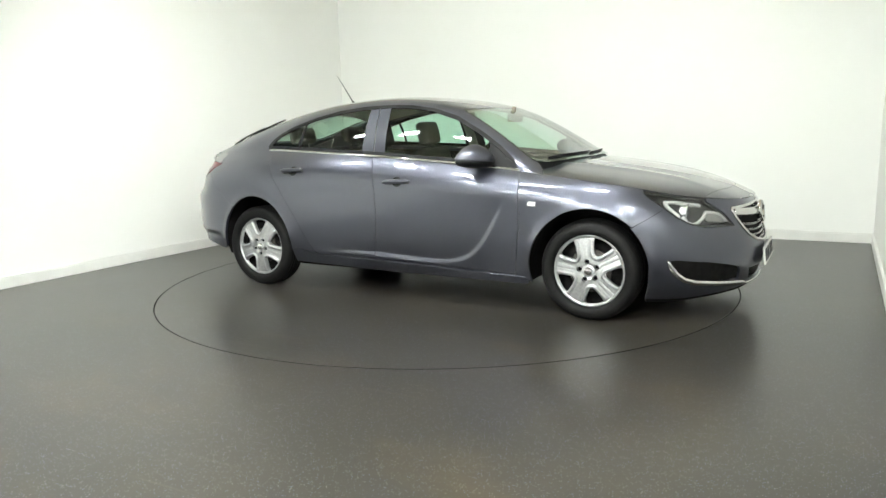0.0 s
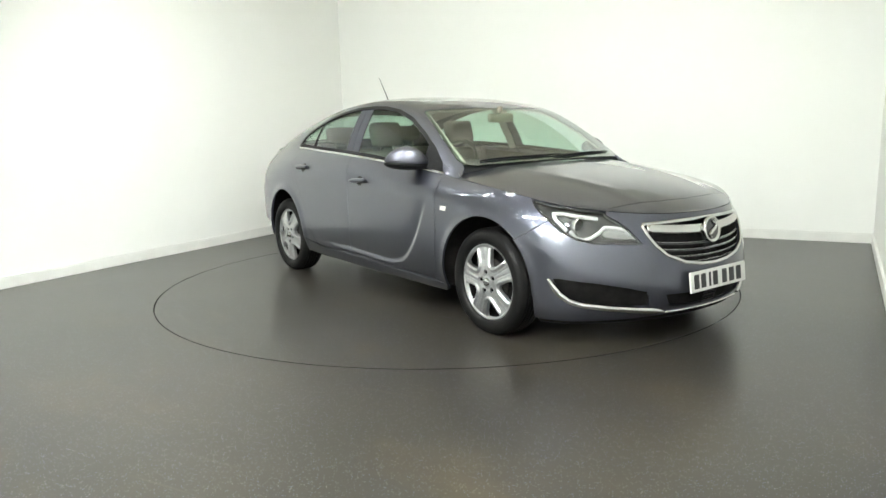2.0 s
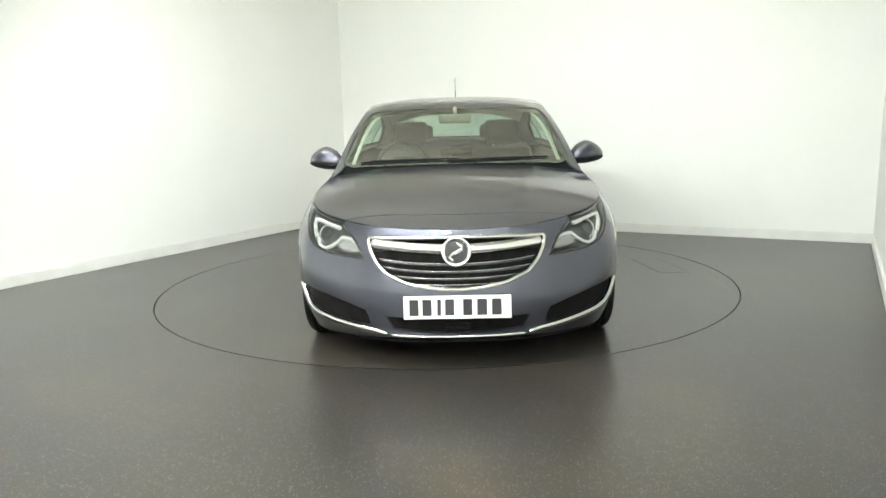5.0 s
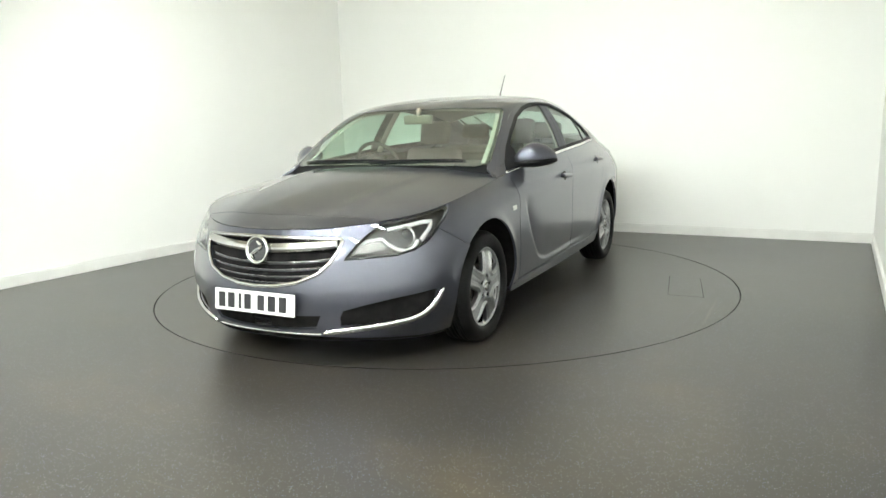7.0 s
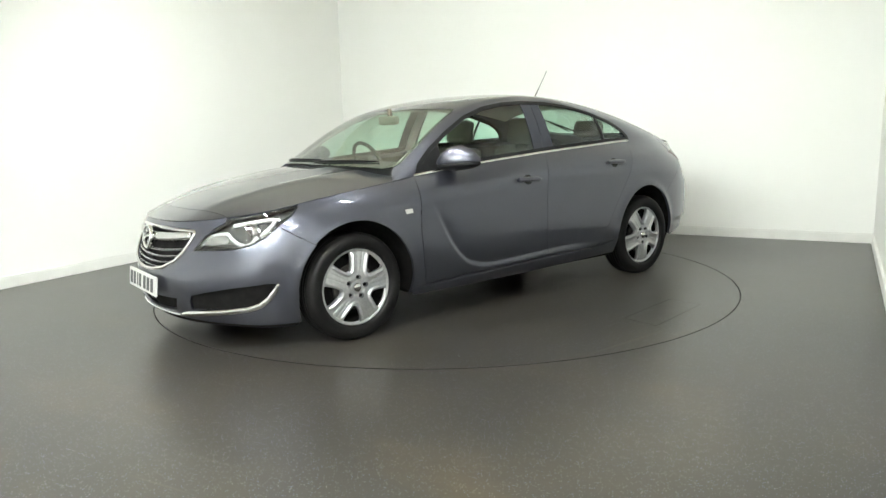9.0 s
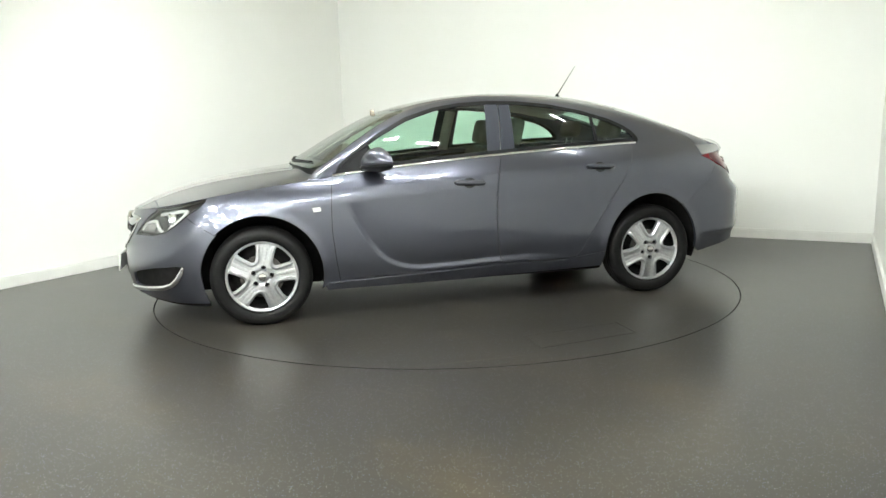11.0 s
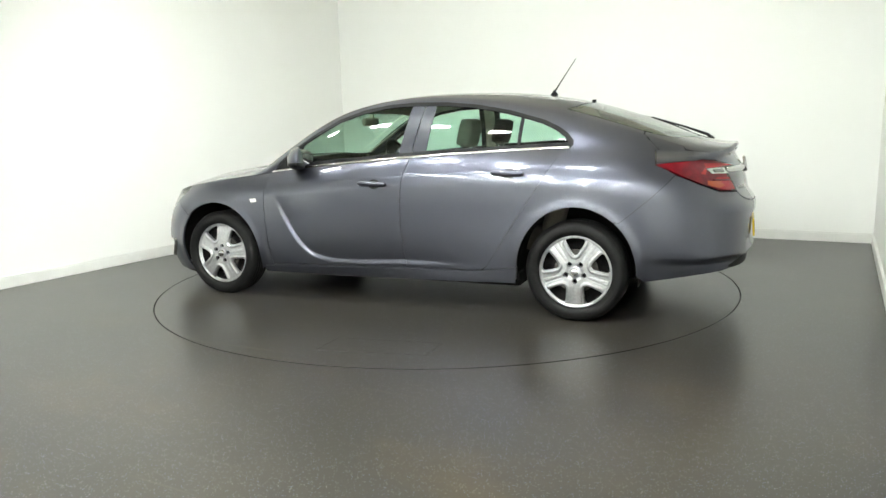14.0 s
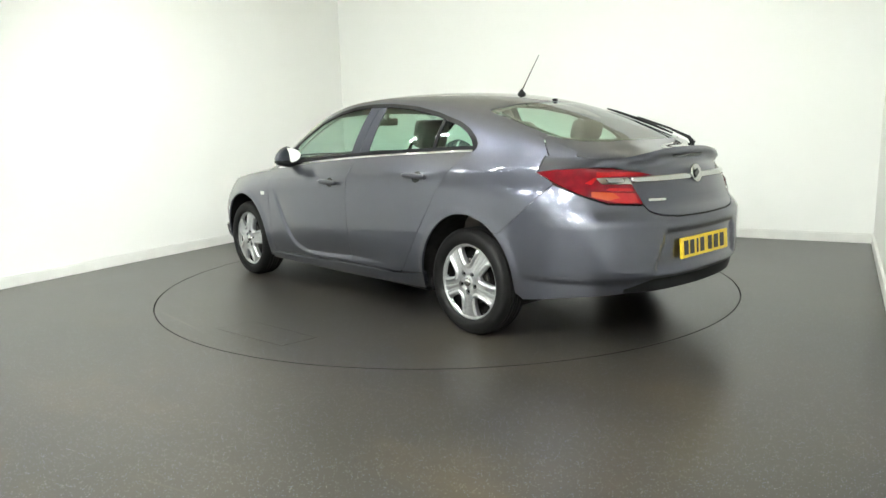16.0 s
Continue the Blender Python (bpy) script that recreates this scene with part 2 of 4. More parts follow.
# ---- building helpers ----
def obj(name, me, mat, parent=None, label="", smooth=True):
    me.materials.append(mat)
    if smooth:
        me.polygons.foreach_set("use_smooth", [True] * len(me.polygons))
    ob = new(name, me)
    if parent is not None:
        ob.parent = parent
    if label:
        ob["label"] = label
    return ob


def part(name, bm, mat, parent=None, label="", smooth=False):
    """One mesh object of a bmesh, under a thing or part."""
    me = bpy.data.meshes.new(name)
    bm.to_mesh(me)
    bm.free()
    return obj(name, me, mat, parent, label, smooth)


def box(bm, cx, cy, cz, sx, sy, sz, bevel=0.0, m=None):
    r = bmesh.ops.create_cube(bm, size=1.0)
    vs = r["verts"]
    for v in vs:
        v.co = Vector((cx + v.co.x * sx, cy + v.co.y * sy, cz + v.co.z * sz))
    if bevel:
        es = list({e for v in vs for e in v.link_edges})
        vs = list({v for f in bmesh.ops.bevel(bm, geom=es, offset=bevel, segments=2, affect="EDGES", profile=0.6)["faces"] for v in f.verts} | {v for v in vs if v.is_valid})
    if m is not None:
        bmesh.ops.transform(bm, matrix=m, verts=vs)
    return vs


def lathe(bm, prof, seg=48, m=Matrix()):
    """Turn (radius, height) points round the z axis."""
    rows = []
    for r, h in prof:
        rows.append([bm.verts.new(m @ Vector((r * math.cos(2 * math.pi * k / seg), r * math.sin(2 * math.pi * k / seg), h))) for k in range(seg)])
    for a, b in zip(rows, rows[1:]):
        for k in range(seg):
            bm.faces.new((a[k], a[(k + 1) % seg], b[(k + 1) % seg], b[k]))
    return rows


def inside(poly, pts):
    """Which of pts lie in the polygon."""
    x, y = pts[:, 0], pts[:, 1]
    res = np.zeros(len(pts), bool)
    q = np.roll(poly, -1, 0)
    for (x0, y0), (x1, y1) in zip(poly, q):
        c = (y0 > y) != (y1 > y)
        with np.errstate(divide="ignore", invalid="ignore"):
            res ^= c & (x < (x1 - x0) * (y - y0) / (y1 - y0) + x0)
    return res


def dense(poly, step, closed=True):
    poly = np.asarray(poly, float)
    q = np.roll(poly, -1, 0) if closed else poly[1:]
    out = []
    for a, b in zip(poly, q):
        n = max(1, int(np.ceil(np.hypot(*(b - a)) / step)))
        out += [a + (b - a) * k / n for k in range(n)]
    if not closed:
        out.append(poly[-1])
    return np.array(out)


def rounded(poly, n=2):
    """Corner cutting for a soft outline."""
    p = np.asarray(poly, float)
    for _ in range(n):
        q = np.roll(p, -1, 0)
        p = np.stack([0.75 * p + 0.25 * q, 0.25 * p + 0.75 * q], 1).reshape(-1, 2)
    return p


def shrink(poly, d):
    p = np.asarray(poly, float)
    area = np.sum(p[:, 0] * np.roll(p[:, 1], -1) - np.roll(p[:, 0], -1) * p[:, 1])
    e0, e1 = p - np.roll(p, 1, 0), np.roll(p, -1, 0) - p
    e0 /= np.linalg.norm(e0, axis=1)[:, None] + 1e-12
    e1 /= np.linalg.norm(e1, axis=1)[:, None] + 1e-12
    n = np.stack([-(e0 + e1)[:, 1], (e0 + e1)[:, 0]], -1)
    n /= np.linalg.norm(n, axis=1)[:, None] + 1e-9
    return p + n * d * np.sign(area)


def normal_at(f, u, v, out):
    e = 0.004
    n = np.cross(f(u + e, v) - f(u - e, v), f(u, v + e) - f(u, v - e))
    n /= np.linalg.norm(n, axis=-1)[..., None] + 1e-12
    return n * out


def panel(name, f, out, outline, mat, parent, holes=(), step=0.03, gap=0.002, lip=0.012, offset=0.0, label="", soften=None):
    """A sheet of the surface f inside an outline in its own coordinates, with its edges turned in."""
    from mathutils.geometry import delaunay_2d_cdt
    outer = dense(shrink(outline, gap) if gap else outline, step)
    rings = [outer] + [dense(shrink(h, -gap) if gap else h, step) for h in holes]
    lo, hi = outer.min(0), outer.max(0)
    g = np.stack(np.meshgrid(np.arange(lo[0], hi[0], step) + step * 0.37, np.arange(lo[1], hi[1], step) + step * 0.41, indexing="ij"), -1).reshape(-1, 2)
    keep = inside(outer, g)
    for h in rings[1:]:
        keep &= ~inside(h, g)
    allr = np.concatenate(rings)
    g = g[keep]
    if len(g):
        dist = np.min(np.hypot(g[:, None, 0] - allr[None, :, 0], g[:, None, 1] - allr[None, :, 1]), axis=1)
        g = g[dist > step * 0.45]
    pts = np.concatenate([allr, g]) if len(g) else allr
    edges, k = [], 0
    for r in rings:
        edges += [(k + i, k + (i + 1) % len(r)) for i in range(len(r))]
        k += len(r)
    v2, e2, f2, *_ = delaunay_2d_cdt([Vector(p) for p in pts], edges, [], 0, 1e-6)
    v2 = np.array([tuple(v) for v in v2])
    tri = np.array([tuple(t) for t in f2])
    cen = v2[tri].mean(1)
    ok = inside(outer, cen)
    for h in rings[1:]:
        ok &= ~inside(h, cen)
    tri = tri[ok]
    P = f(v2[:, 0], v2[:, 1])
    N = normal_at(f, v2[:, 0], v2[:, 1], out)
    P = P + N * offset
    if soften is not None:
        N = soften(v2[:, 0], v2[:, 1], N)
    a, b, c = P[tri[:, 0]], P[tri[:, 1]], P[tri[:, 2]]
    flip = np.sum(np.cross(b - a, c - a) * N[tri[:, 0]], 1) < 0
    tri[flip] = tri[flip][:, ::-1]
    verts, faces = P.tolist(), tri.tolist()
    count = {}
    for t in faces:
        for i in range(3):
            count[(t[i], t[(i + 1) % 3])] = 1
    border = [e for e in count if (e[1], e[0]) not in count]
    nsurf = len(faces)
    if lip:
        top, low = {}, {}
        for v in {w for e in border for w in e}:
            top[v] = len(verts)
            verts.append(P[v].tolist())
            low[v] = len(verts)
            verts.append((P[v] - N[v] * lip).tolist())
        for p, q in border:
            faces.append((top[q], top[p], low[p], low[q]))
    me = bpy.data.meshes.new(name)
    me.from_pydata(verts, [], faces)
    ob = obj(name, me, mat, parent, label)
    loops = [tuple(N[i]) for t in faces[:nsurf] for i in t] + [(0.0, 0.0, 0.0)] * (4 * (len(faces) - nsurf))
    me.normals_split_custom_set(loops)
    return ob


def strip(name, f, out, path, w, h, mat, parent, closed=False, offset=0.0, step=0.03, label="", taper=False):
    """A domed trim strip along a path on the surface f."""
    p = dense(path, step, closed)
    P = f(p[:, 0], p[:, 1])
    N = normal_at(f, p[:, 0], p[:, 1], out)
    D = (np.roll(P, -1, 0) - np.roll(P, 1, 0)) if closed else np.gradient(P, axis=0)
    D /= np.linalg.norm(D, axis=1)[:, None] + 1e-12
    S = np.cross(D, N)
    P = P + N * offset
    prof = [(-1, -0.3), (-1, 0.35), (-0.7, 0.8), (0, 1.0), (0.7, 0.8), (1, 0.35), (1, -0.3)]
    n, k = len(p), len(prof)
    width = np.full(n, w)
    if taper:
        width = w * np.clip(np.minimum(np.arange(n), n - 1 - np.arange(n)) / (0.15 * n) + 0.45, 0, 1)
    verts = [(P[i] + S[i] * a * width[i] + N[i] * b * h).tolist() for i in range(n) for a, b in prof]
    faces = []
    for i in range(n if closed else n - 1):
        j = (i + 1) % n
        faces += [(i * k + q, i * k + (q + 1) % k, j * k + (q + 1) % k, j * k + q) for q in range(k)]
    if not closed:
        faces += [tuple(range(k)), tuple(range((n - 1) * k, n * k))]
    me = bpy.data.meshes.new(name)
    me.from_pydata(verts, [], faces)
    bm = bmesh.new()
    bm.from_mesh(me)
    bmesh.ops.recalc_face_normals(bm, faces=bm.faces)
    bm.to_mesh(me)
    bm.free()
    return obj(name, me, mat, parent, label)


def tube(bm, pts, radii, seg=10):
    pts = [Vector(p) for p in pts]
    rows = []
    for i, p in enumerate(pts):
        d = (pts[min(i + 1, len(pts) - 1)] - pts[max(i - 1, 0)]).normalized()
        a = d.cross(Vector((0.31, 0.2, 0.93))).normalized()
        b = d.cross(a)
        rows.append([bm.verts.new(p + (a * math.cos(2 * math.pi * k / seg) + b * math.sin(2 * math.pi * k / seg)) * radii[i]) for k in range(seg)])
    for r0, r1 in zip(rows, rows[1:]):
        for k in range(seg):
            bm.faces.new((r0[k], r0[(k + 1) % seg], r1[(k + 1) % seg], r1[k]))
    bm.faces.new(rows[0])
    bm.faces.new(rows[-1][::-1])
    bmesh.ops.recalc_face_normals(bm, faces=bm.faces)


# ---- room ----
RA, RB, CORNER = Vector((0.4857, 0.8741, 0)), Vector((0.8741, -0.4857, 0)), Vector((-1.359, 4.195, 0))
DEPTH, WIDTH = 11.0, 6.34
ROOM = Matrix.Translation(CORNER) @ Matrix((( RB.x, RA.x, 0, 0), (RB.y, RA.y, 0, 0), (0, 0, 1, 0), (0, 0, 0, 1)))  # x along the back wall, y into depth (negative: to the camera)


def make_wall_paint():
    m = material("white_wall_paint", (0.82, 0.82, 0.79), 0.7)
    co = node(m, "ShaderNodeTexCoord")
    n = node(m, "ShaderNodeTexNoise", Scale=0.9, Detail=4)
    link(m, co, "Object", n, "Vector")
    r = ramp(m, [(0.3, (0.86, 0.865, 0.835)), (0.7, (0.89, 0.895, 0.87))])
    link(m, n, "Fac", r, "Fac")
    link(m, r, "Color", bsdf(m), "Base Color")
    f = node(m, "ShaderNodeTexNoise", Scale=260.0, Detail=2)
    link(m, co, "Object", f, "Vector")
    bp = node(m, "ShaderNodeBump", Strength=0.05, Distance=0.001)
    link(m, f, "Fac", bp, "Height")
    link(m, bp, "Normal", bsdf(m), "Normal")
    return m


def make_floor():
    m = material("speckled_vinyl_floor", (0.1, 0.1, 0.095), 0.3)
    co = node(m, "ShaderNodeTexCoord")
    n = node(m, "ShaderNodeTexNoise", Scale=0.7, Detail=6, Roughness=0.6)
    link(m, co, "Object", n, "Vector")
    base = ramp(m, [(0.3, (0.020, 0.0183, 0.0155)), (0.55, (0.030, 0.0265, 0.021)), (0.75, (0.044, 0.037, 0.026))])
    link(m, n, "Fac", base, "Fac")
    # brownish tyre film in streaks
    mp = node(m, "ShaderNodeMapping")
    mp.inputs["Scale"].default_value = (0.8, 1.6, 1)
    link(m, co, "Object", mp, "Vector")
    st = node(m, "ShaderNodeTexNoise", Scale=1.1, Detail=5, Roughness=0.65)
    link(m, mp, "Vector", st, "Vector")
    sr = ramp(m, [(0.55, (0, 0, 0)), (0.72, (1, 1, 1))])
    link(m, st, "Fac", sr, "Fac")
    brown = mix(m)
    brown.inputs["B"].default_value = (0.095, 0.070, 0.038, 1)
    link(m, base, "Color", brown, "A")
    half = node(m, "ShaderNodeMath")
    half.operation = "MULTIPLY"
    half.inputs[1].default_value = 0.28
    link(m, sr, "Color", half, 0)
    link(m, half, 0, brown, "Factor")
    # pale and blue flecks
    v = node(m, "ShaderNodeTexVoronoi", Scale=128.0)
    link(m, co, "Object", v, "Vector")
    near = ramp(m, [(0.18, (1, 1, 1)), (0.27, (0, 0, 0))])
    link(m, v, "Distance", near, "Fac")
    sep = node(m, "ShaderNodeSeparateColor")
    link(m, v, "Color", sep, "Color")
    pick = ramp(m, [(0.48, (0, 0, 0)), (0.56, (1, 1, 1))])
    link(m, sep, "Red", pick, "Fac")
    fleck = node(m, "ShaderNodeMath")
    fleck.operation = "MULTIPLY"
    link(m, near, "Color", fleck, 0)
    link(m, pick, "Color", fleck, 1)
    tone = ramp(m, [(0.0, (0.36, 0.36, 0.36)), (0.45, (0.20, 0.20, 0.21)), (0.75, (0.19, 0.22, 0.38))])
    link(m, sep, "Green", tone, "Fac")
    last = mix(m)
    link(m, fleck, 0, last, "Factor")
    link(m, brown, "Result", last, "A")
    link(m, tone, "Color", last, "B")
    # pale scuffs drawn across the sheet
    sm = node(m, "ShaderNodeMapping")
    sm.inputs["Rotation"].default_value = (0, 0, 0.5)
    sm.inputs["Scale"].default_value = (0.55, 22.0, 1)
    link(m, co, "Object", sm, "Vector")
    sn = node(m, "ShaderNodeTexNoise", Scale=1.3, Detail=1.5, Roughness=0.5, Distortion=0.2)
    link(m, sm, "Vector", sn, "Vector")
    sc = ramp(m, [(0.70, (0, 0, 0)), (0.80, (0.4, 0.4, 0.4))])
    link(m, sn, "Fac", sc, "Fac")
    scuff = mix(m)
    scuff.inputs["B"].default_value = (0.13, 0.115, 0.085, 1)
    link(m, sc, "Color", scuff, "Factor")
    link(m, last, "Result", scuff, "A")
    link(m, scuff, "Result", bsdf(m), "Base Color")
    q = node(m, "ShaderNodeMapRange", To_Min=0.27, To_Max=0.32)
    link(m, st, "Fac", q, "Value")
    link(m, q, "Result", bsdf(m), "Roughness")
    f = node(m, "ShaderNodeTexNoise", Scale=140.0, Detail=3)
    link(m, co, "Object", f, "Vector")
    bp = node(m, "ShaderNodeBump", Strength=0.12, Distance=0.0012)
    link(m, f, "Fac", bp, "Height")
    link(m, bp, "Normal", bsdf(m), "Normal")
    return m


WALL = make_wall_paint()
FLOOR = make_floor()

SKIRT = noisy(material("white_gloss_skirting", rough=0.4), (0.78, 0.78, 0.75), (0.83, 0.83, 0.80), 5)
CEIL_MAT = noisy(material("beige_ceiling_tile", rough=0.9), (0.74, 0.70, 0.58), (0.80, 0.76, 0.64), 3)
# near-black that puts the shade of gaps and openings into the colour
DARK = material("gap_shade", (0.01, 0.01, 0.01), 0.9)
LIGHT_FACE = material("light_diffuser", (0.9, 0.9, 0.9), 0.5, Emission_Color=(0.95, 1.0, 0.965, 1), Emission_Strength=278.0)
FILL_FACE = material("fill_light_diffuser", (0.9, 0.9, 0.9), 0.5, Emission_Color=(0.95, 1.0, 0.965, 1), Emission_Strength=440.0)


def room_box(name, x0, x1, y0, y1, z0, z1, mat, bevel=0.0):
    bm = bmesh.new()
    box(bm, (x0 + x1) / 2, (y0 + y1) / 2, (z0 + z1) / 2, x1 - x0, y1 - y0, z1 - z0, bevel)
    ob = part(name, bm, mat)
    ob.matrix_world = ROOM
    return ob


def build_room():
    t = 0.15
    for name, x0, x1, y0, y1, lab in (("wall_west", -t, 0, -DEPTH, 0, ""), ("wall_north", -t, WIDTH + t, 0, t, ""),
                                      ("wall_east", WIDTH, WIDTH + t, -DEPTH, 0, ""), ("wall_south", -t, WIDTH + t, -DEPTH - t, -DEPTH, "")):
        tagged(room_box(name, x0, x1, y0, y1, -0.05, CEIL, WALL), "smooth white painted studio wall", "wall", kind="structure")
    bm = bmesh.new()
    box(bm, WIDTH / 2, -DEPTH / 2, CEIL + 0.08, WIDTH + 2 * t, DEPTH + 2 * t, 0.12)
    nx, ny = 11, 19
    for i in range(nx):
        for j in range(ny):
            sx, sy = WIDTH / nx, DEPTH / ny
            box(bm, (i + 0.5) * sx, -(j + 0.5) * sy, CEIL + 0.011, sx - 0.02, sy - 0.02, 0.022)
    ceiling = part("ceiling", bm, CEIL_MAT)
    ceiling.matrix_world = ROOM
    tagged(ceiling, "plain beige tiled studio ceiling", "ceiling", kind="structure")
    for x0, x1, y0, y1 in ((0, 0.018, -DEPTH, -0.018), (0, WIDTH, -0.018, 0), (WIDTH - 0.018, WIDTH, -DEPTH, -0.018)):
        sk = tagged(room_box("baseboard", x0, x1, y0, y1, 0.0, 0.085, SKIRT, 0.004), "low white gloss skirting board along the wall", "skirting", kind="structure")
        # thin raised bead along the top
        bm = bmesh.new()
        g = 0.005
        box(bm, (x0 + x1) / 2, (y0 + y1) / 2, 0.093, x1 - x0 + (g if y1 - y0 > 1 else 0), y1 - y0 + (g if x1 - x0 > 1 else 0), 0.014, 0.003)
        part("bead", bm, SKIRT, sk)
    # floor with a round opening for the turntable
    n = 160
    inv = ROOM.inverted()
    c = inv @ Vector((0, 0, 0))
    ring = [(c.x + (TABLE_R + 0.0045) * math.cos(2 * math.pi * k / n), c.y + (TABLE_R + 0.0045) * math.sin(2 * math.pi * k / n)) for k in range(n)]
    bm = bmesh.new()
    far = []
    for k in range(n):
        a = 2 * math.pi * k / n
        dx, dy = math.cos(a), math.sin(a)
        r = min([((WIDTH + 0.1 if dx > 0 else -0.1) - c.x) / dx if abs(dx) > 1e-6 else 1e9, ((0.1 if dy > 0 else -DEPTH - 0.1) - c.y) / dy if abs(dy) > 1e-6 else 1e9])
        far.append((c.x + dx * r, c.y + dy * r))
    top = [bm.verts.new((*p, 0)) for p in ring]
    low = [bm.verts.new((*p, -0.03)) for p in ring]
    out = [bm.verts.new((*p, 0)) for p in far]
    for k in range(n):
        j = (k + 1) % n
        bm.faces.new((top[k], out[k], out[j], top[j]))
        bm.faces.new((low[k], top[k], top[j], low[j]))
    for q in ((-0.1, 0.1), (WIDTH + 0.1, 0.1), (-0.1, -DEPTH - 0.1), (WIDTH + 0.1, -DEPTH - 0.1)):
        k = min(range(n), key=lambda i: math.dist(far[i], q) + math.dist(far[(i + 1) % n], q))
        v = bm.verts.new((*q, 0))
        bm.faces.new((out[k], v, out[(k + 1) % n]))
    bmesh.ops.recalc_face_normals(bm, faces=bm.faces)
    # upright edge faces take the near-black, as shade in the gap
    for f in bm.faces:
        f.material_index = 1 if abs(f.normal.z) < 0.5 else 0
    fl = part("floor", bm, FLOOR)
    fl.data.materials.append(DARK)
    fl.matrix_world = ROOM
    tagged(fl, "dark grey speckled vinyl studio floor with a dull sheen", "floor", kind="structure")
    # pit under the gap, its shade put into the colour
    bm = bmesh.new()
    bmesh.ops.create_circle(bm, cap_ends=True, radius=TABLE_R + 0.03, segments=n)
    pit = part("turntable_pit", bm, DARK)
    pit.location = (0, 0, -0.035)
    tagged(pit, "pit below the turntable gap, near-black for its shade", "pit", kind="structure")


def build_turntable():
    """Revolving disc set flush in the floor, with a small access hatch."""
    base = new("turntable")
    tagged(base, "round turntable set flush in the grey vinyl floor", "turntable")
    n = 160
    r = TABLE_R - 0.0045
    bm = bmesh.new()
    hatch = [(-0.75, 1.57), (-0.75, 1.80), (-0.12, 1.90), (-0.12, 1.66)]
    hatch = [(x + CAR_SHIFT.x, y + CAR_SHIFT.y) for x, y in hatch]
    rim = [bm.verts.new((r * math.cos(2 * math.pi * k / n), r * math.sin(2 * math.pi * k / n), 0)) for k in range(n)]
    cx, cy = sum(p[0] for p in hatch) / 4, sum(p[1] for p in hatch) / 4
    hole = [bm.verts.new((cx + (x - cx) * 1.012, cy + (y - cy) * 1.03, 0)) for x, y in hatch]
    e = [bm.edges.new((a, b)) for a, b in zip(rim, rim[1:] + rim[:1])] + [bm.edges.new((a, b)) for a, b in zip(hole, hole[1:] + hole[:1])]
    bmesh.ops.triangle_fill(bm, use_beauty=True, edges=e, normal=(0, 0, 1))
    for f in list(bm.faces):
        cpt = f.calc_center_median()
        if inside(np.array([tuple(v.co[:2]) for v in hole]), np.array([[cpt.x, cpt.y]]))[0]:
            bm.faces.remove(f)
    low = [bm.verts.new((v.co.x, v.co.y, -0.02)) for v in rim]
    for k in range(n):
        bm.faces.new((rim[k], rim[(k + 1) % n], low[(k + 1) % n], low[k]))
    bmesh.ops.recalc_face_normals(bm, faces=bm.faces)
    # disc's rim in the same near-black, for the gap's shade
    for f in bm.faces:
        f.material_index = 1 if abs(f.normal.z) < 0.5 else 0
    part("disc", bm, FLOOR, base).data.materials.append(DARK)
    bm = bmesh.new()
    vs = [bm.verts.new((x, y, 0.0005)) for x, y in hatch] + [bm.verts.new((x, y, -0.015)) for x, y in hatch]
    bm.faces.new(vs[:4])
    for i in range(4):
        bm.faces.new((vs[i], vs[(i + 1) % 4], vs[4 + (i + 1) % 4], vs[4 + i]))
    bmesh.ops.recalc_face_normals(bm, faces=bm.faces)
    part("hatch", bm, FLOOR, base, "flush vinyl hatch with worn edges")
    return base


def make_light(tilt_angle, yaw, drop, face):
    """Flat ceiling light on a bracket, tilted forward."""
    lamp = new("ceiling_light")
    tilt = pose(0, 0, 0, 0, 0, yaw) @ pose(0, 0, -drop, tilt_angle, 0, 0)
    bm = bmesh.new()
    for sx, sy, w, h in ((0, 0.06, 0.32, 0.02), (0, -0.06, 0.32, 0.02), (0.15, 0, 0.02, 0.10), (-0.15, 0, 0.02, 0.10)):
        box(bm, sx, sy, -0.02, w, h, 0.04, 0.003, tilt)
    box(bm, 0, 0, 0.004, 0.30, 0.12, 0.016, 0.003, tilt)
    part("frame", bm, SKIRT, lamp)
    bm = bmesh.new()
    box(bm, 0, 0, -0.02, 0.28, 0.10, 0.02, 0, tilt)
    part("diffuser", bm, face, lamp)
    bm = bmesh.new()
    turn = pose(0, 0, 0, 0, 0, yaw)
    for dx in (-0.166, 0.166):
        box(bm, dx, 0, -drop / 2, 0.006, 0.03, drop + 0.02, 0, turn)
    box(bm, 0, 0, -0.004, 0.34, 0.04, 0.008, 0, turn)
    part("bracket", bm, SKIRT, lamp)
    return lamp


def build_lights():
    """One row of floodlights turned to the far walls, and rows of unseen downlights added behind it as fill."""
    # downlight rows and strength are chosen to brighten the near floor
    xs = (2.4, 3.2, 4.0, 4.8, 5.6)
    # flood tilt and drop are set to brighten the far walls and ceiling
    for label, lamp, spots in (
            ("slim white floodlight on a bracket, turned to the wall", make_light(LAMP_TILT, 12, 0.60, LIGHT_FACE), [(x, -4.6) for x in (1.75, 2.5, 3.2, 3.9, 4.6)] + [(5.0, -3.0)]),
            ("slim white unseen ceiling light added to brighten the near floor", make_light(0, 0, 0.03, FILL_FACE), [(x, y) for y in (-6.7, -7.9, -9.1, -10.3) for x in xs])):
        tagged(lamp, label, "ceiling light", "ceiling lights")
        lamp.matrix_world = ROOM @ pose(*spots[0], CEIL)
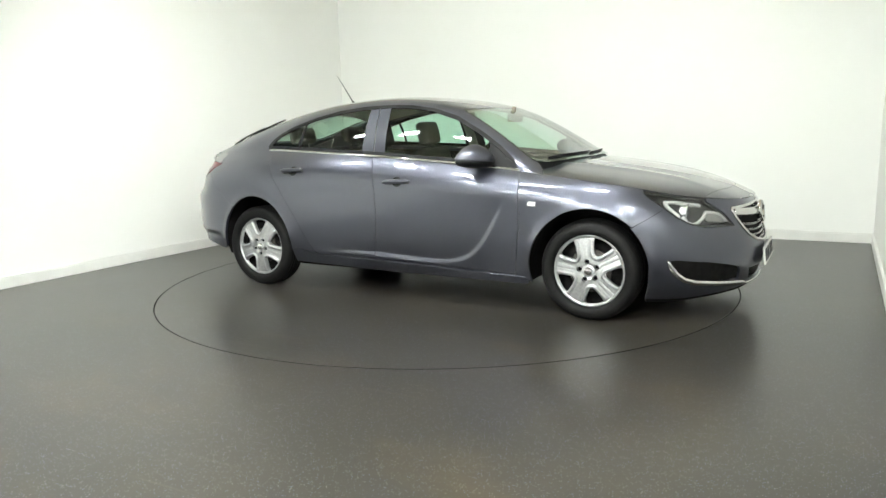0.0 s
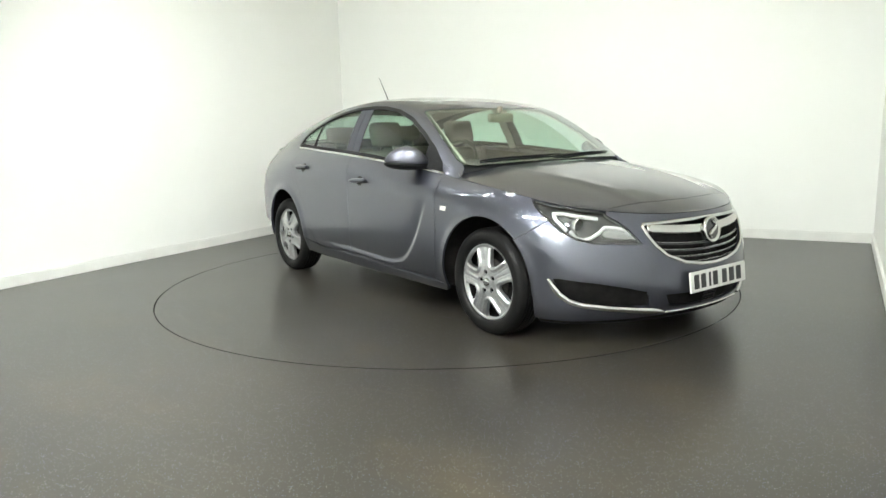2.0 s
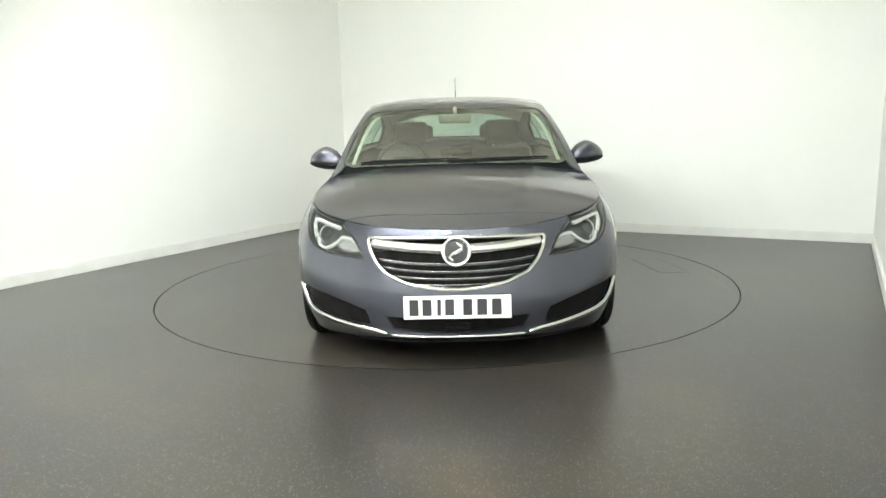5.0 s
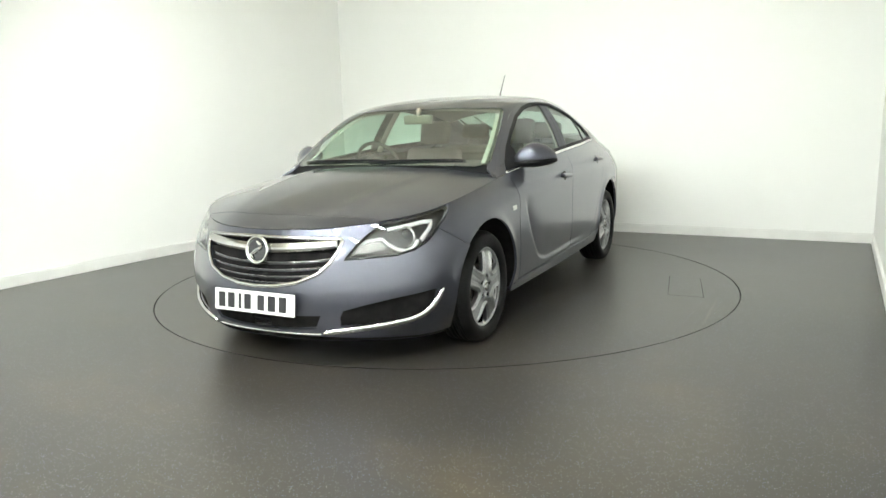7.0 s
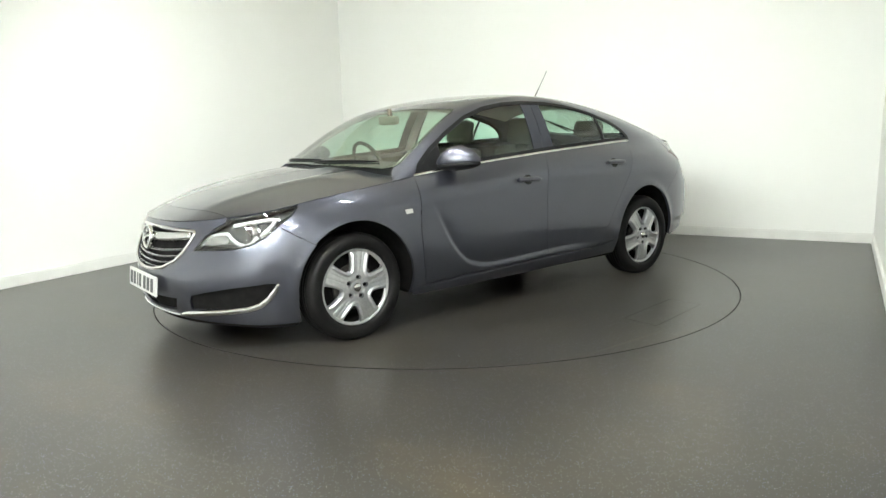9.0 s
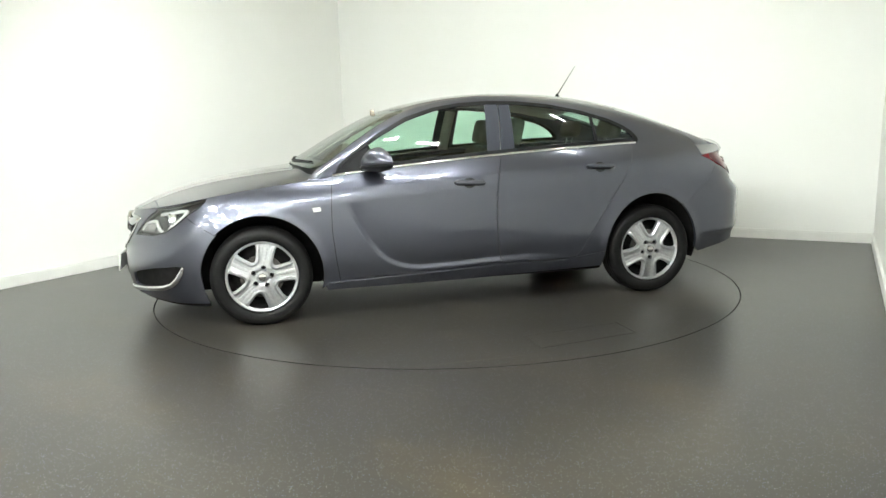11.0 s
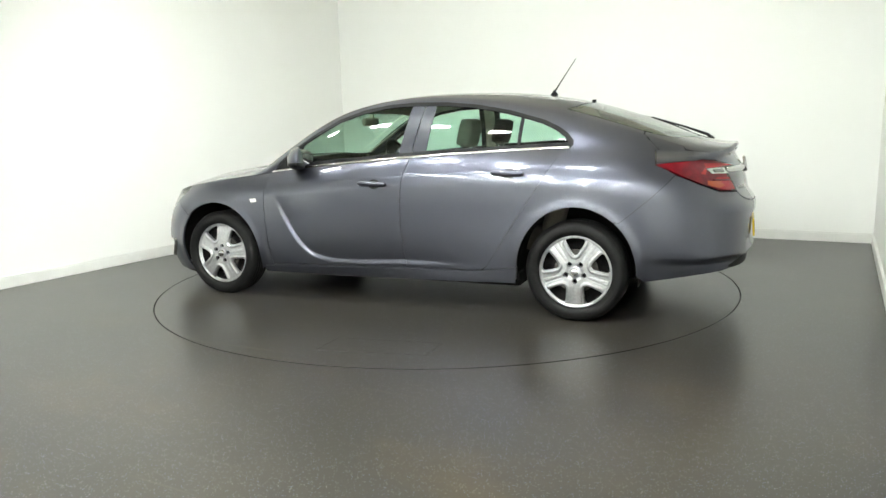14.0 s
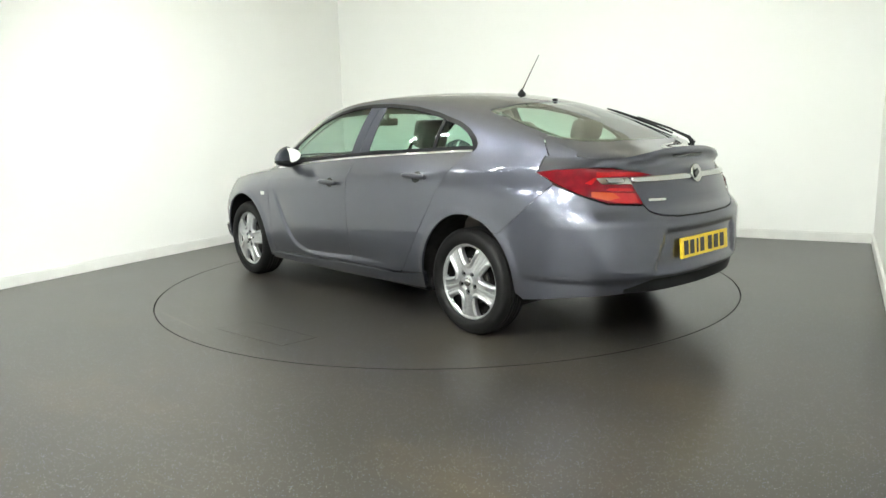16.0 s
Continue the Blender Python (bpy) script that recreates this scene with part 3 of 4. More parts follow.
        for x, y in spots[1:]:
            copy_thing(lamp, ROOM @ pose(x, y, CEIL))


build_room()
turntable = build_turntable()
build_lights()

# ---- car ----
S2 = 2 * SLEN
HUB_Z, TYRE_R, HUB_X, HUB_Y = 0.316, 0.322, 1.3695, 0.80


def mir(poly):
    """The same outline on the other side of the car, for the skin below the belt."""
    return [(S2 - s, z) for s, z in poly][::-1]


def sided(poly, sgn):
    return poly if sgn > 0 else mir(poly)


def both(half):
    """Outline across the nose: a half outline from the centre, and its mirror image."""
    return [(-s, z) for s, z in half[::-1] if abs(s) > 1e-6] + list(half)


def across(half):
    """The same for the tail."""
    return list(half) + [(S2 - s, z) for s, z in half[::-1] if abs(s - SLEN) > 1e-6]


def top_path(s0, s1, step=0.05, drop=0.0):
    n = max(2, int(abs(s1 - s0) / step))
    return [(float(s), float(top_z(s)) - drop) for s in np.linspace(s0, s1, n + 1)]


def arch(cx, rx, rz, a0, a1, n=22):
    """Wheel arch edge from angle a0 to a1 in the skin's own coordinates."""
    return [(float(s_of_x(cx + rx * math.cos(radians(a)))), HUB_Z + rz * math.sin(radians(a))) for a in np.linspace(a0, a1, n)]


def xz(poly):
    return [(float(s_of_x(x)), z) for x, z in poly]


HEAD_LOW = [(0.50, 0.582), (0.643, 0.588), (0.774, 0.594), (0.875, 0.616), (0.96, 0.655), (1.045, 0.715), (1.13, 0.768), (1.176, 0.808)]
HEAD_IN = [(0.50, 0.582), (0.535, 0.62), (0.575, 0.662), (0.635, 0.705), (0.70, 0.738)]
LAMP_OUT = HEAD_LOW + top_path(1.165, 0.712, drop=0.002) + HEAD_IN[::-1][:-1]
SHUT = [(1.045, 0.715), (1.235, 0.604)]
GRILLE = [(0.0, 0.697), (0.25, 0.695), (0.49, 0.688), (0.497, 0.675), (0.475, 0.63), (0.43, 0.572), (0.365, 0.518), (0.25, 0.474), (0.12, 0.452), (0.0, 0.446)]
FOG = [(0.47, 0.248), (0.474, 0.300), (0.49, 0.330), (0.60, 0.356), (0.76, 0.384), (0.967, 0.407), (1.005, 0.404), (0.972, 0.350), (0.93, 0.305), (0.86, 0.283), (0.72, 0.262), (0.57, 0.248)]
INTAKE = [(0.0, 0.298), (0.368, 0.306), (0.335, 0.240), (0.2, 0.228), (0.0, 0.224)]
DOOR_F = [(0.885, 0.922), (0.905, 0.861), (0.914, 0.746), (0.916, 0.591), (0.897, 0.394), (0.877, 0.262)]
DOOR_B = [(-0.246, 1.017), (-0.214, 0.914), (-0.195, 0.764), (-0.194, 0.574), (-0.212, 0.381), (-0.226, 0.300)]
DOOR_R = [(-1.275, 1.072), (-1.214, 0.964), (-1.124, 0.818), (-0.959, 0.577), (-0.865, 0.425), (-0.80, 0.330), (-0.76, 0.303), (-0.70, 0.297)]
TAIL = [(4.711, 0.974), (4.83, 0.988), (5.066, 0.997), (5.238, 0.988), (5.395, 0.970), (5.505, 0.944), (5.318, 0.936), (5.390, 0.796), (5.161, 0.809), (5.06, 0.838), (4.985, 0.862), (4.88, 0.903), (4.784, 0.944)]
GATE_LOW = [(5.390, 0.796), (5.418, 0.762), (5.48, 0.741), (5.60, 0.727), (SLEN, 0.722)]
DLO = [(0.880, 0.935), (0.84, 1.007), (0.728, 1.097), (0.57, 1.197), (0.375, 1.299), (0.179, 1.360), (-0.016, 1.390), (-0.211, 1.399), (-0.444, 1.393),
       (-0.671, 1.369), (-0.904, 1.323), (-1.127, 1.258), (-1.225, 1.213), (-1.292, 1.168), (-1.328, 1.126), (-1.330, 1.100), (-1.312, 1.079)]


def belt_path(x0, x1, lift=0.0, n=14):
    return [(float(x), float(BELT(x)) + lift) for x in np.linspace(x0, x1, n)]


def clip(poly, a, b):
    """Part of a polygon to the left of the line a to b."""
    out = []
    side = lambda p: (b[0] - a[0]) * (p[1] - a[1]) - (b[1] - a[1]) * (p[0] - a[0])
    for p, q in zip(poly, poly[1:] + poly[:1]):
        sp, sq = side(p), side(q)
        if sp >= 0:
            out.append(p)
        if sp * sq < 0:
            k = sp / (sp - sq)
            out.append((p[0] + (q[0] - p[0]) * k, p[1] + (q[1] - p[1]) * k))
    return out


def build_wheel():
    """Tyre with a five-spoke silver trim; its outer face looks along +y."""
    turn = pose(0, 0, 0, -90, 0, 0)
    bm = bmesh.new()
    prof = [(0.225, 0.055), (0.232, 0.088), (0.245, 0.098), (0.262, 0.102), (0.285, 0.101), (0.300, 0.094), (0.312, 0.080), (0.319, 0.060)]
    for h in (0.052, 0.022):
        prof += [(0.3215, h + 0.004), (0.3215, h - 0.008), (0.313, h - 0.009), (0.313, h - 0.015), (0.3215, h - 0.016)]
    prof += [(0.322, 0.0)]
    prof = prof + [(r, -h) for r, h in prof[-2::-1]]
    lathe(bm, prof, 72, turn)
    bmesh.ops.recalc_face_normals(bm, faces=bm.faces)
    wheel = part("wheel", bm, TYRE, None, "", True)
    # trim: sheet with five windows
    k5 = []
    outer = [(0.231 * math.cos(a), 0.231 * math.sin(a)) for a in np.linspace(0, 2 * math.pi, 90, endpoint=False)]
    for i in range(5):
        a = radians(90 + 72 * i + 36)
        w = [(0.108, 0.0), (0.114, -0.14), (0.150, -0.25), (0.197, -0.315), (0.217, -0.30), (0.218, 0.0), (0.217, 0.30), (0.197, 0.315), (0.150, 0.25), (0.114, 0.14)]
        k5.append(rounded([(r * math.cos(a + t), r * math.sin(a + t)) for r, t in w], 2))

    edge_pts = dense(rounded([(r * math.cos(t), r * math.sin(t)) for r, t in w], 2), 0.004)

    def face(u, v):
        """Domed sheet with a raised rim round each window and a ribbed band along each spoke."""
        r = np.hypot(u, v)
        a = np.arctan2(v, u) - math.pi / 2
        d = np.abs((a / radians(72) + 0.5) % 1 - 0.5) * radians(72) * r
        b = ((a - radians(36)) / radians(72) + 0.5) % 1 - 0.5
        q = np.stack([r * np.cos(b * radians(72)), r * np.sin(b * radians(72))], -1)
        away = np.min(np.hypot(q[..., None, 0] - edge_pts[:, 0], q[..., None, 1] - edge_pts[:, 1]), axis=-1)
        dome = 0.088 - 0.016 * ((r - 0.02) / 0.2) ** 2 + 0.010 * np.exp(-((r - 0.224) / 0.007) ** 2)
        rim = np.clip(away / 0.010, 0, 1) * np.clip((0.026 - away) / 0.009, 0, 1)
        rim = 0.013 * rim * rim * (3 - 2 * rim) * np.clip((0.214 - r) / 0.02, 0, 1)
        spoke = np.clip((r - 0.075) / 0.02, 0, 1) * np.clip((0.222 - r) / 0.006, 0, 1)
        rib = -0.004 * np.exp(-((d - 0.010 - 0.05 * (r - 0.08)) / 0.0028) ** 2) * spoke
        hub = -0.006 * np.exp(-((r - 0.040) / 0.010) ** 2)
        return np.stack([u, dome + rim + rib + hub, v], -1)
    nuts = []
    for i in range(5):
        a = radians(90 + 72 * i)
        nuts.append([(0.059 * math.cos(a) + 0.0175 * math.cos(t), 0.059 * math.sin(a) + 0.0175 * math.sin(t)) for t in np.linspace(0, 2 * math.pi, 12, endpoint=False)])
    panel("wheel_trim", face, -1, outer, TRIM, wheel, holes=[*k5, *nuts], step=0.0055, gap=0, lip=0.026, label="silver five-spoke wheel trim")
    bm = bmesh.new()
    lathe(bm, [(0.0005, 0.096), (0.020, 0.096), (0.025, 0.093), (0.026, 0.080)], 28, turn)
    part("hub_cap", bm, CHROME, wheel, "small round chrome hub cap", True)
    for i in range(5):
        a = radians(90 + 72 * i)
        bm = bmesh.new()
        lathe(bm, [(0.0005, 0.076), (0.008, 0.082), (0.0095, 0.078), (0.0095, 0.06)], 6, pose(0.059 * math.cos(a), 0, 0.059 * math.sin(a)) @ turn)
        part("wheel_nut", bm, BLACK, wheel)
    bm = bmesh.new()
    lathe(bm, [(0.0005, 0.03), (0.15, 0.03), (0.152, 0.02), (0.19, 0.0), (0.224, 0.02), (0.226, 0.06)], 40, turn)
    part("steel_rim", bm, UNDER, wheel, "", True)
    bm = bmesh.new()
    lathe(bm, [(0.06, 0.05), (0.138, 0.05), (0.138, 0.036)], 40, turn)
    part("brake_disc", bm, STEEL, wheel, "dull steel brake disc")
    return wheel


def build_lamp(sgn, body):
    """Headlamp: dark housing, projector, white light guide, clear cover."""
    F = side_at
    o = sided(LAMP_OUT, sgn)
    lamp = panel("headlamp", F, OUT_A, o, LAMP_IN, body, step=0.03, gap=0.004, lip=-0.034, offset=-0.036, label="clear headlamp with projector and white light guide")
    panel("lamp_cover", F, OUT_A, o, CLEAR, lamp, step=0.03, gap=0.003, lip=0, offset=-0.001)
    strip("lamp_bezel", F, OUT_A, shrink(o, 0.006), 0.006, 0.004, GLOSS_BLACK, lamp, closed=True, offset=-0.008)
    guide = [(0.545, 0.612), (0.556, 0.640), (0.59, 0.664), (0.65, 0.678), (0.71, 0.682), (0.738, 0.656), (0.786, 0.629), (0.832, 0.618), (0.878, 0.632), (0.910, 0.668)]
    strip("light_guide", F, OUT_A, sided(guide, sgn), 0.010, 0.012, LAMP_WHITE, lamp, offset=-0.026, step=0.01, label="white curved light guide")
    hook = [(0.744, 0.727), (0.877, 0.745), (0.96, 0.757), (1.028, 0.758), (1.01, 0.730), (0.968, 0.698), (0.93, 0.668)]
    strip("side_reflector", F, OUT_A, sided(hook, sgn), 0.011, 0.012, LAMP_WHITE, lamp, offset=-0.026, step=0.01)
    ind = sided([(0.556, 0.606), (0.575, 0.648), (0.64, 0.668), (0.705, 0.672), (0.735, 0.632), (0.65, 0.622)], sgn)
    panel("indicator", F, OUT_A, rounded(ind, 1), LAMP_GREY, lamp, step=0.02, gap=0, lip=0.02, offset=-0.022)
    s, z = sided([(0.815, 0.678)], sgn)[0]
    c = F(s, z)
    n = np.array([1.0, 0.22 * sgn, 0.05])
    n /= np.linalg.norm(n)
    m = Matrix.Translation(Vector(c) - Vector(n) * 0.07) @ Vector(n).to_track_quat("Z", "Y").to_matrix().to_4x4()
    bm = bmesh.new()
    lathe(bm, [(0.052, -0.03), (0.056, 0.028), (0.052, 0.034), (0.047, 0.030), (0.043, 0.0)], 32, m)
    part("projector_ring", bm, SATIN, lamp, "satin silver projector ring", True)
    bm = bmesh.new()
    lathe(bm, [(0.045, -0.005)] + [(0.040 * math.cos(t), 0.004 + 0.024 * math.sin(t)) for t in np.linspace(0, 1.55, 8)], 28, m)
    part("projector_lens", bm, GLOSS_BLACK, lamp, "", True)
    return lamp


def build_mirror(sgn, body):
    """Door mirror: rounded painted cap on a black foot."""
    bm = bmesh.new()
    bmesh.ops.create_uvsphere(bm, u_segments=28, v_segments=18, radius=1.0)
    for v in bm.verts:
        x, y, z = v.co
        back = 0.35 if x < 0 else 1.0
        zz = z if z > 0 else z * 0.35
        yy = y * (1.0 - 0.12 * zz)
        taper = 1.0 - 0.22 * max(0, yy)
        v.co = Vector((0.605 + 0.098 * x * back - 0.06 * (yy + 0.2), sgn * (0.915 + 0.130 * yy), 1.010 + 0.103 * zz * taper + 0.010 * yy))
    cap = part("door_mirror", bm, PAINT, body, "grey painted door mirror with black lower shell", True)
    bm = bmesh.new()
    bmesh.ops.create_uvsphere(bm, u_segments=28, v_segments=12, radius=1.0)
    for v in bm.verts:
        x, y, z = v.co
        v.co = Vector((0.605 + 0.099 * x * (0.38 if x < 0 else 1) - 0.06 * (y + 0.2), sgn * (0.913 + 0.135 * y), 0.990 + 0.036 * z + 0.010 * y))
    part("lower_shell", bm, BLACK, cap, "", True)
    bm = bmesh.new()
    tube(bm, [(0.66, sgn * 0.80, 0.975), (0.64, sgn * 0.86, 0.978), (0.62, sgn * 0.92, 0.985)], [0.026, 0.024, 0.03], 12)
    part("mirror_foot", bm, BLACK, cap, "", True)
    bm = bmesh.new()
    lathe(bm, [(0.0005, 0.0), (0.9, 0.0), (1.0, -0.05)], 28, Matrix.Translation((0.566, sgn * 0.918, 1.042)) @ pose(0, 0, 0, 0, -90, sgn * -22) @ Matrix.Diagonal((0.058, 0.095, 0.02, 1)))
    part("mirror_glass", bm, MIRROR, cap, "", True)


def build_handle(sgn, door, s, z):
    F = side_at
    cup = [(s + 0.042 * math.cos(t) + 0.005, z + 0.034 * math.sin(t)) for t in np.linspace(0, 2 * math.pi, 18, endpoint=False)]
    panel("handle_cup", F, OUT_A, sided(cup, sgn), BLACK, door, step=0.02, gap=0, lip=0, offset=0.0015)
    bar = sided([(s - 0.105, z + 0.004), (s, z + 0.001), (s + 0.105, z - 0.004)], sgn)
    strip("door_handle", F, OUT_A, bar, 0.0165, 0.020, PAINT, door, offset=0.018, step=0.012, label="grey painted bar door handle", taper=True)
    for k in (-0.085, 0.085):
        p = F(*sided([(s + k, z)], sgn)[0])
        bm = bmesh.new()
        box(bm, *p, 0.022, 0.045, 0.016, 0.004)
        part("handle_foot", bm, PAINT, door)


def build_plate(name, centre, tilt, facing, mat, body):
    """Number plate with plain dark bars."""
    bm = bmesh.new()
    box(bm, 0, 0, 0, 0.012, 0.522, 0.113, 0.004)
    pl = part(name, bm, mat, body, "flat plate with plain dark bars" )
    for i in range(7):
        y = (-0.21, -0.147, -0.088, -0.037, 0.05, 0.12, 0.19)[i]
        bm = bmesh.new()
        box(bm, 0.0065, y, 0, 0.003, (0.044, 0.044, 0.018, 0.044, 0.044, 0.048, 0.046)[i], 0.078, 0.001)
        part("bar", bm, INK, pl)
    pl.matrix_local = Matrix.Translation(centre) @ pose(0, 0, 0, 0, tilt, 0 if facing > 0 else 180)


def build_seat(x, y, parent, front=True):
    """Seat back with headrest and cushion."""
    lean = pose(x, y, 0) @ pose(0, 0, 0, 0, -14, 0)
    bm = bmesh.new()
    w = 0.50 if front else 0.62
    box(bm, 0, 0, 0.78, 0.13, w, 0.60, 0.05, lean)
    seat = part("seat", bm, CLOTH, parent, "dark cloth seat", True)
    bm = bmesh.new()
    box(bm, 0.015, 0, 1.215, 0.10, 0.27, 0.20 if front else 0.14, 0.045, lean)
    part("headrest", bm, CLOTH, seat, "", True)
    bm = bmesh.new()
    for dy in (-0.06, 0.06):
        tube(bm, [lean @ Vector((0, dy, 1.02)), lean @ Vector((0.005, dy, 1.18))], [0.006, 0.006], 6)
    part("headrest_post", bm, CHROME, seat)
    bm = bmesh.new()
    box(bm, x + 0.05, y, 0.48, 0.52, w, 0.16, 0.05)
    part("seat_cushion", bm, CLOTH, seat, "", True)


OUT_A = float(np.sign(np.dot(normal_at(side_at, np.array([3.0]), np.array([0.6]), 1.0)[0], (0, 1, 0))))


def unit(n):
    return n / (np.linalg.norm(n, axis=-1)[..., None] + 1e-12)


def outward(n, sgn):
    """Turn normals to the outside of one flank."""
    return n * np.where(n[..., 1] * sgn + 0.3 * n[..., 2] < 0, -1.0, 1.0)[..., None]


def belt_normal(x, sgn):
    """Shared normal where the flank meets the pillar."""
    s = np.interp(-x, -TX, TS)
    s = s if sgn > 0 else S2 - s
    a = outward(normal_at(side_at, s, top_z(s) - 0.01, 1.0), sgn)
    b = outward(normal_at(lambda u, v: glass_at(u, v, sgn), x, BELT(x) + 0.01, 1.0), sgn)
    return unit(a + b)


def rail_normal(x, sgn):
    """Shared normal where the pillar meets the roof."""
    a = outward(normal_at(lambda u, v: glass_at(u, v, sgn), x, RAIL_Z(x) - 0.01, 1.0), sgn)
    b = outward(normal_at(cabin_at, x, sgn * (RAIL_Y(x) - 0.02), 1.0), sgn)
    return unit(a + b)


def toward(n, target, w):
    w = np.clip(w, 0, 1)[..., None]
    return unit(n * (1 - w) + target * w)


def soft_roof(x, y, n):
    for sgn in (1, -1):
        n = toward(n, rail_normal(x, sgn), np.exp(-np.clip(RAIL_Y(x) - sgn * y, 0, 9) / 0.05))
    return n


def soft_pillar(sgn):
    def f(x, z, n):
        n = toward(n, rail_normal(x, sgn), np.exp(-np.clip(RAIL_Z(x) - z, 0, 9) / 0.03))
        return toward(n, belt_normal(x, sgn), np.exp(-np.clip(z - BELT(x), 0, 9) / 0.06) * np.clip((-1.25 - x) / 0.05, 0, 1))
    return f


def soft_flank(sgn):
    def f(s, z, n):
        x = top_loop(s)[..., 0]
        near = np.clip((-1.25 - x) / 0.05, 0, 1) * np.clip((5.2 - np.minimum(s, S2 - s)) / 0.2, 0, 1)
        return toward(n, belt_normal(x, sgn), np.exp(-np.clip(top_z(s) - z, 0, 9) / 0.06) * near)
    return f


def build_car():
    base = new("car")
    tagged(base, "grey metallic five-door hatchback car parked on the turntable", "car")
    A = side_at
    OA = OUT_A
    C1, C2 = (lambda u, v: glass_at(u, v, 1)), (lambda u, v: glass_at(u, v, -1))
    oc = float(np.sign(normal_at(C1, np.array([0.0]), np.array([1.2]), 1.0)[0][1]))
    ok = float(np.sign(normal_at(cabin_at, np.array([0.0]), np.array([0.0]), 1.0)[0][2]))

    # ---- nose ----
    half = (top_path(0.0, 0.70) + HEAD_IN[::-1] + HEAD_LOW[1:6] + SHUT[1:] + arch(1.37, 0.372, 0.395, 47, 8, 10) + xz([(1.735, 0.25), (1.715, 0.155)])
            + [(0.9, 0.158), (0.6, 0.172), (0.35, 0.188), (0.0, 0.195)])
    holes = [both(GRILLE), FOG, [(-s, z) for s, z in FOG], both(INTAKE)]
    bumper = panel("front_bumper", A, OA, both(half), PAINT, base, holes=holes, step=0.028, lip=0.014)
    chin = [(0.0, 0.192), (0.35, 0.185), (0.6, 0.168), (0.9, 0.154)] + xz([(1.72, 0.150), (1.72, 0.118)]) + [(0.9, 0.125), (0.5, 0.142), (0.0, 0.15)]
    panel("chin_spoiler", A, OA, both(chin), BLACK, bumper, step=0.03, offset=-0.022, lip=0.01)
    grille = panel("grille", A, OA, both(GRILLE), DARK, bumper, step=0.04, gap=-0.008, lip=-0.03, offset=-0.05, label="black slatted grille in a chrome surround")
    strip("grille_surround", A, OA, shrink(both(GRILLE), 0.002), 0.010, 0.010, CHROME, grille, closed=True, step=0.02, label="chrome grille surround")
    zc = lambda s, z, b: z - b * (1 - min(1.0, (s / 0.45) ** 2))
    for z, w, lim in ((0.592, 0.011, 0.438), (0.556, 0.010, 0.405), (0.522, 0.009, 0.36), (0.492, 0.008, 0.29)):
        path = [(s, zc(s, z, 0.026)) for s in np.linspace(-lim, lim, 17)]
        strip("grille_slat", A, OA, path, w, 0.014, GLOSS_BLACK, grille, offset=-0.026, step=0.03)
        # thin satin line standing for the highlight on the slat's edge
        strip("slat_glint", A, OA, [(s, q + w * 0.5) for s, q in path], 0.0013, 0.003, SATIN, grille, offset=-0.012, step=0.03)
    wing = [(s, 0.640 + 0.026 * (abs(s) / 0.46) ** 1.5) for s in np.linspace(-0.468, 0.468, 23)]
    strip("grille_bar", A, OA, wing, 0.027, 0.020, CHROME, grille, offset=-0.008, step=0.03, label="wide chrome grille bar")
    p = A(0.0, 0.628)
    m = Matrix.Translation(Vector(p) + Vector((0.006, 0, 0))) @ pose(0, 0, 0, 0, 82, 0)
    bm = bmesh.new()
    lathe(bm, [(0.072, 0.0), (0.074, 0.016), (0.068, 0.022), (0.061, 0.018), (0.058, 0.014), (0.0005, 0.014)], 40, m)
    badge = part("badge", bm, CHROME, grille, "round chrome badge", True)
    bm = bmesh.new()
    lathe(bm, [(0.056, 0.0145), (0.0005, 0.0165)], 32, m)
    part("badge_inlay", bm, GLOSS_BLACK, badge, "", True)
    bm = bmesh.new()
    tube(bm, [m @ Vector((-0.045 + 0.018 * k, 0.032 * math.sin(k * 1.15) , 0.018)) for k in range(6)], [0.004, 0.012, 0.010, 0.012, 0.011, 0.004], 8)
    part("badge_mark", bm, CHROME, badge)
    panel("lower_intake", A, OA, both(INTAKE), DARK, bumper, step=0.04, gap=-0.006, lip=-0.02, offset=-0.04)
    for z in (0.236, 0.256, 0.276):
        strip("intake_slat", A, OA, [(s, z) for s in np.linspace(-0.34, 0.34, 9)], 0.004, 0.008, BLACK, bumper, offset=-0.024, step=0.04)
    for sgn in (1, -1):
        f = FOG if sgn > 0 else [(-s, z) for s, z in FOG][::-1]
        panel("fog_recess", A, OA, f, BLACK, bumper, step=0.03, gap=-0.004, lip=-0.036, offset=-0.04, label="black textured lower side recess")
        bl = [(1.022, 0.408), (1.00, 0.365), (0.965, 0.322), (0.915, 0.286), (0.841, 0.264), (0.692, 0.245), (0.54, 0.230), (0.375, 0.215)]
        strip("chrome_blade", A, OA, bl if sgn > 0 else [(-s, z) for s, z in bl], 0.0175, 0.018, CHROME, bumper, offset=0.0, step=0.02, label="chrome bumper blade", taper=True)
        build_lamp(sgn, base)
    strip("lip_line", A, OA, [(s, 0.205) for s in np.linspace(-0.36, 0.36, 13)], 0.006, 0.010, SATIN, bumper)
    build_plate("front_plate", (2.318, 0.0, 0.367), -6, 1, PLATE_W, base)

    # ---- bonnet, roof, tailgate tops ----
    shut = [(2.09, 0.0), (2.075, 0.2), (2.05, 0.32), (2.02, 0.44), (1.985, 0.535)]
    tlp = top_loop(np.array([0.70]))[0]
    shut[-1] = (float(tlp[0]) - 0.006, float(tlp[1]) - 0.008)
    edge_l = [(float(p[0]), float(p[1])) for p in top_loop(np.linspace(0.70, float(np.interp(-0.975, -TX, TS)), 26))]
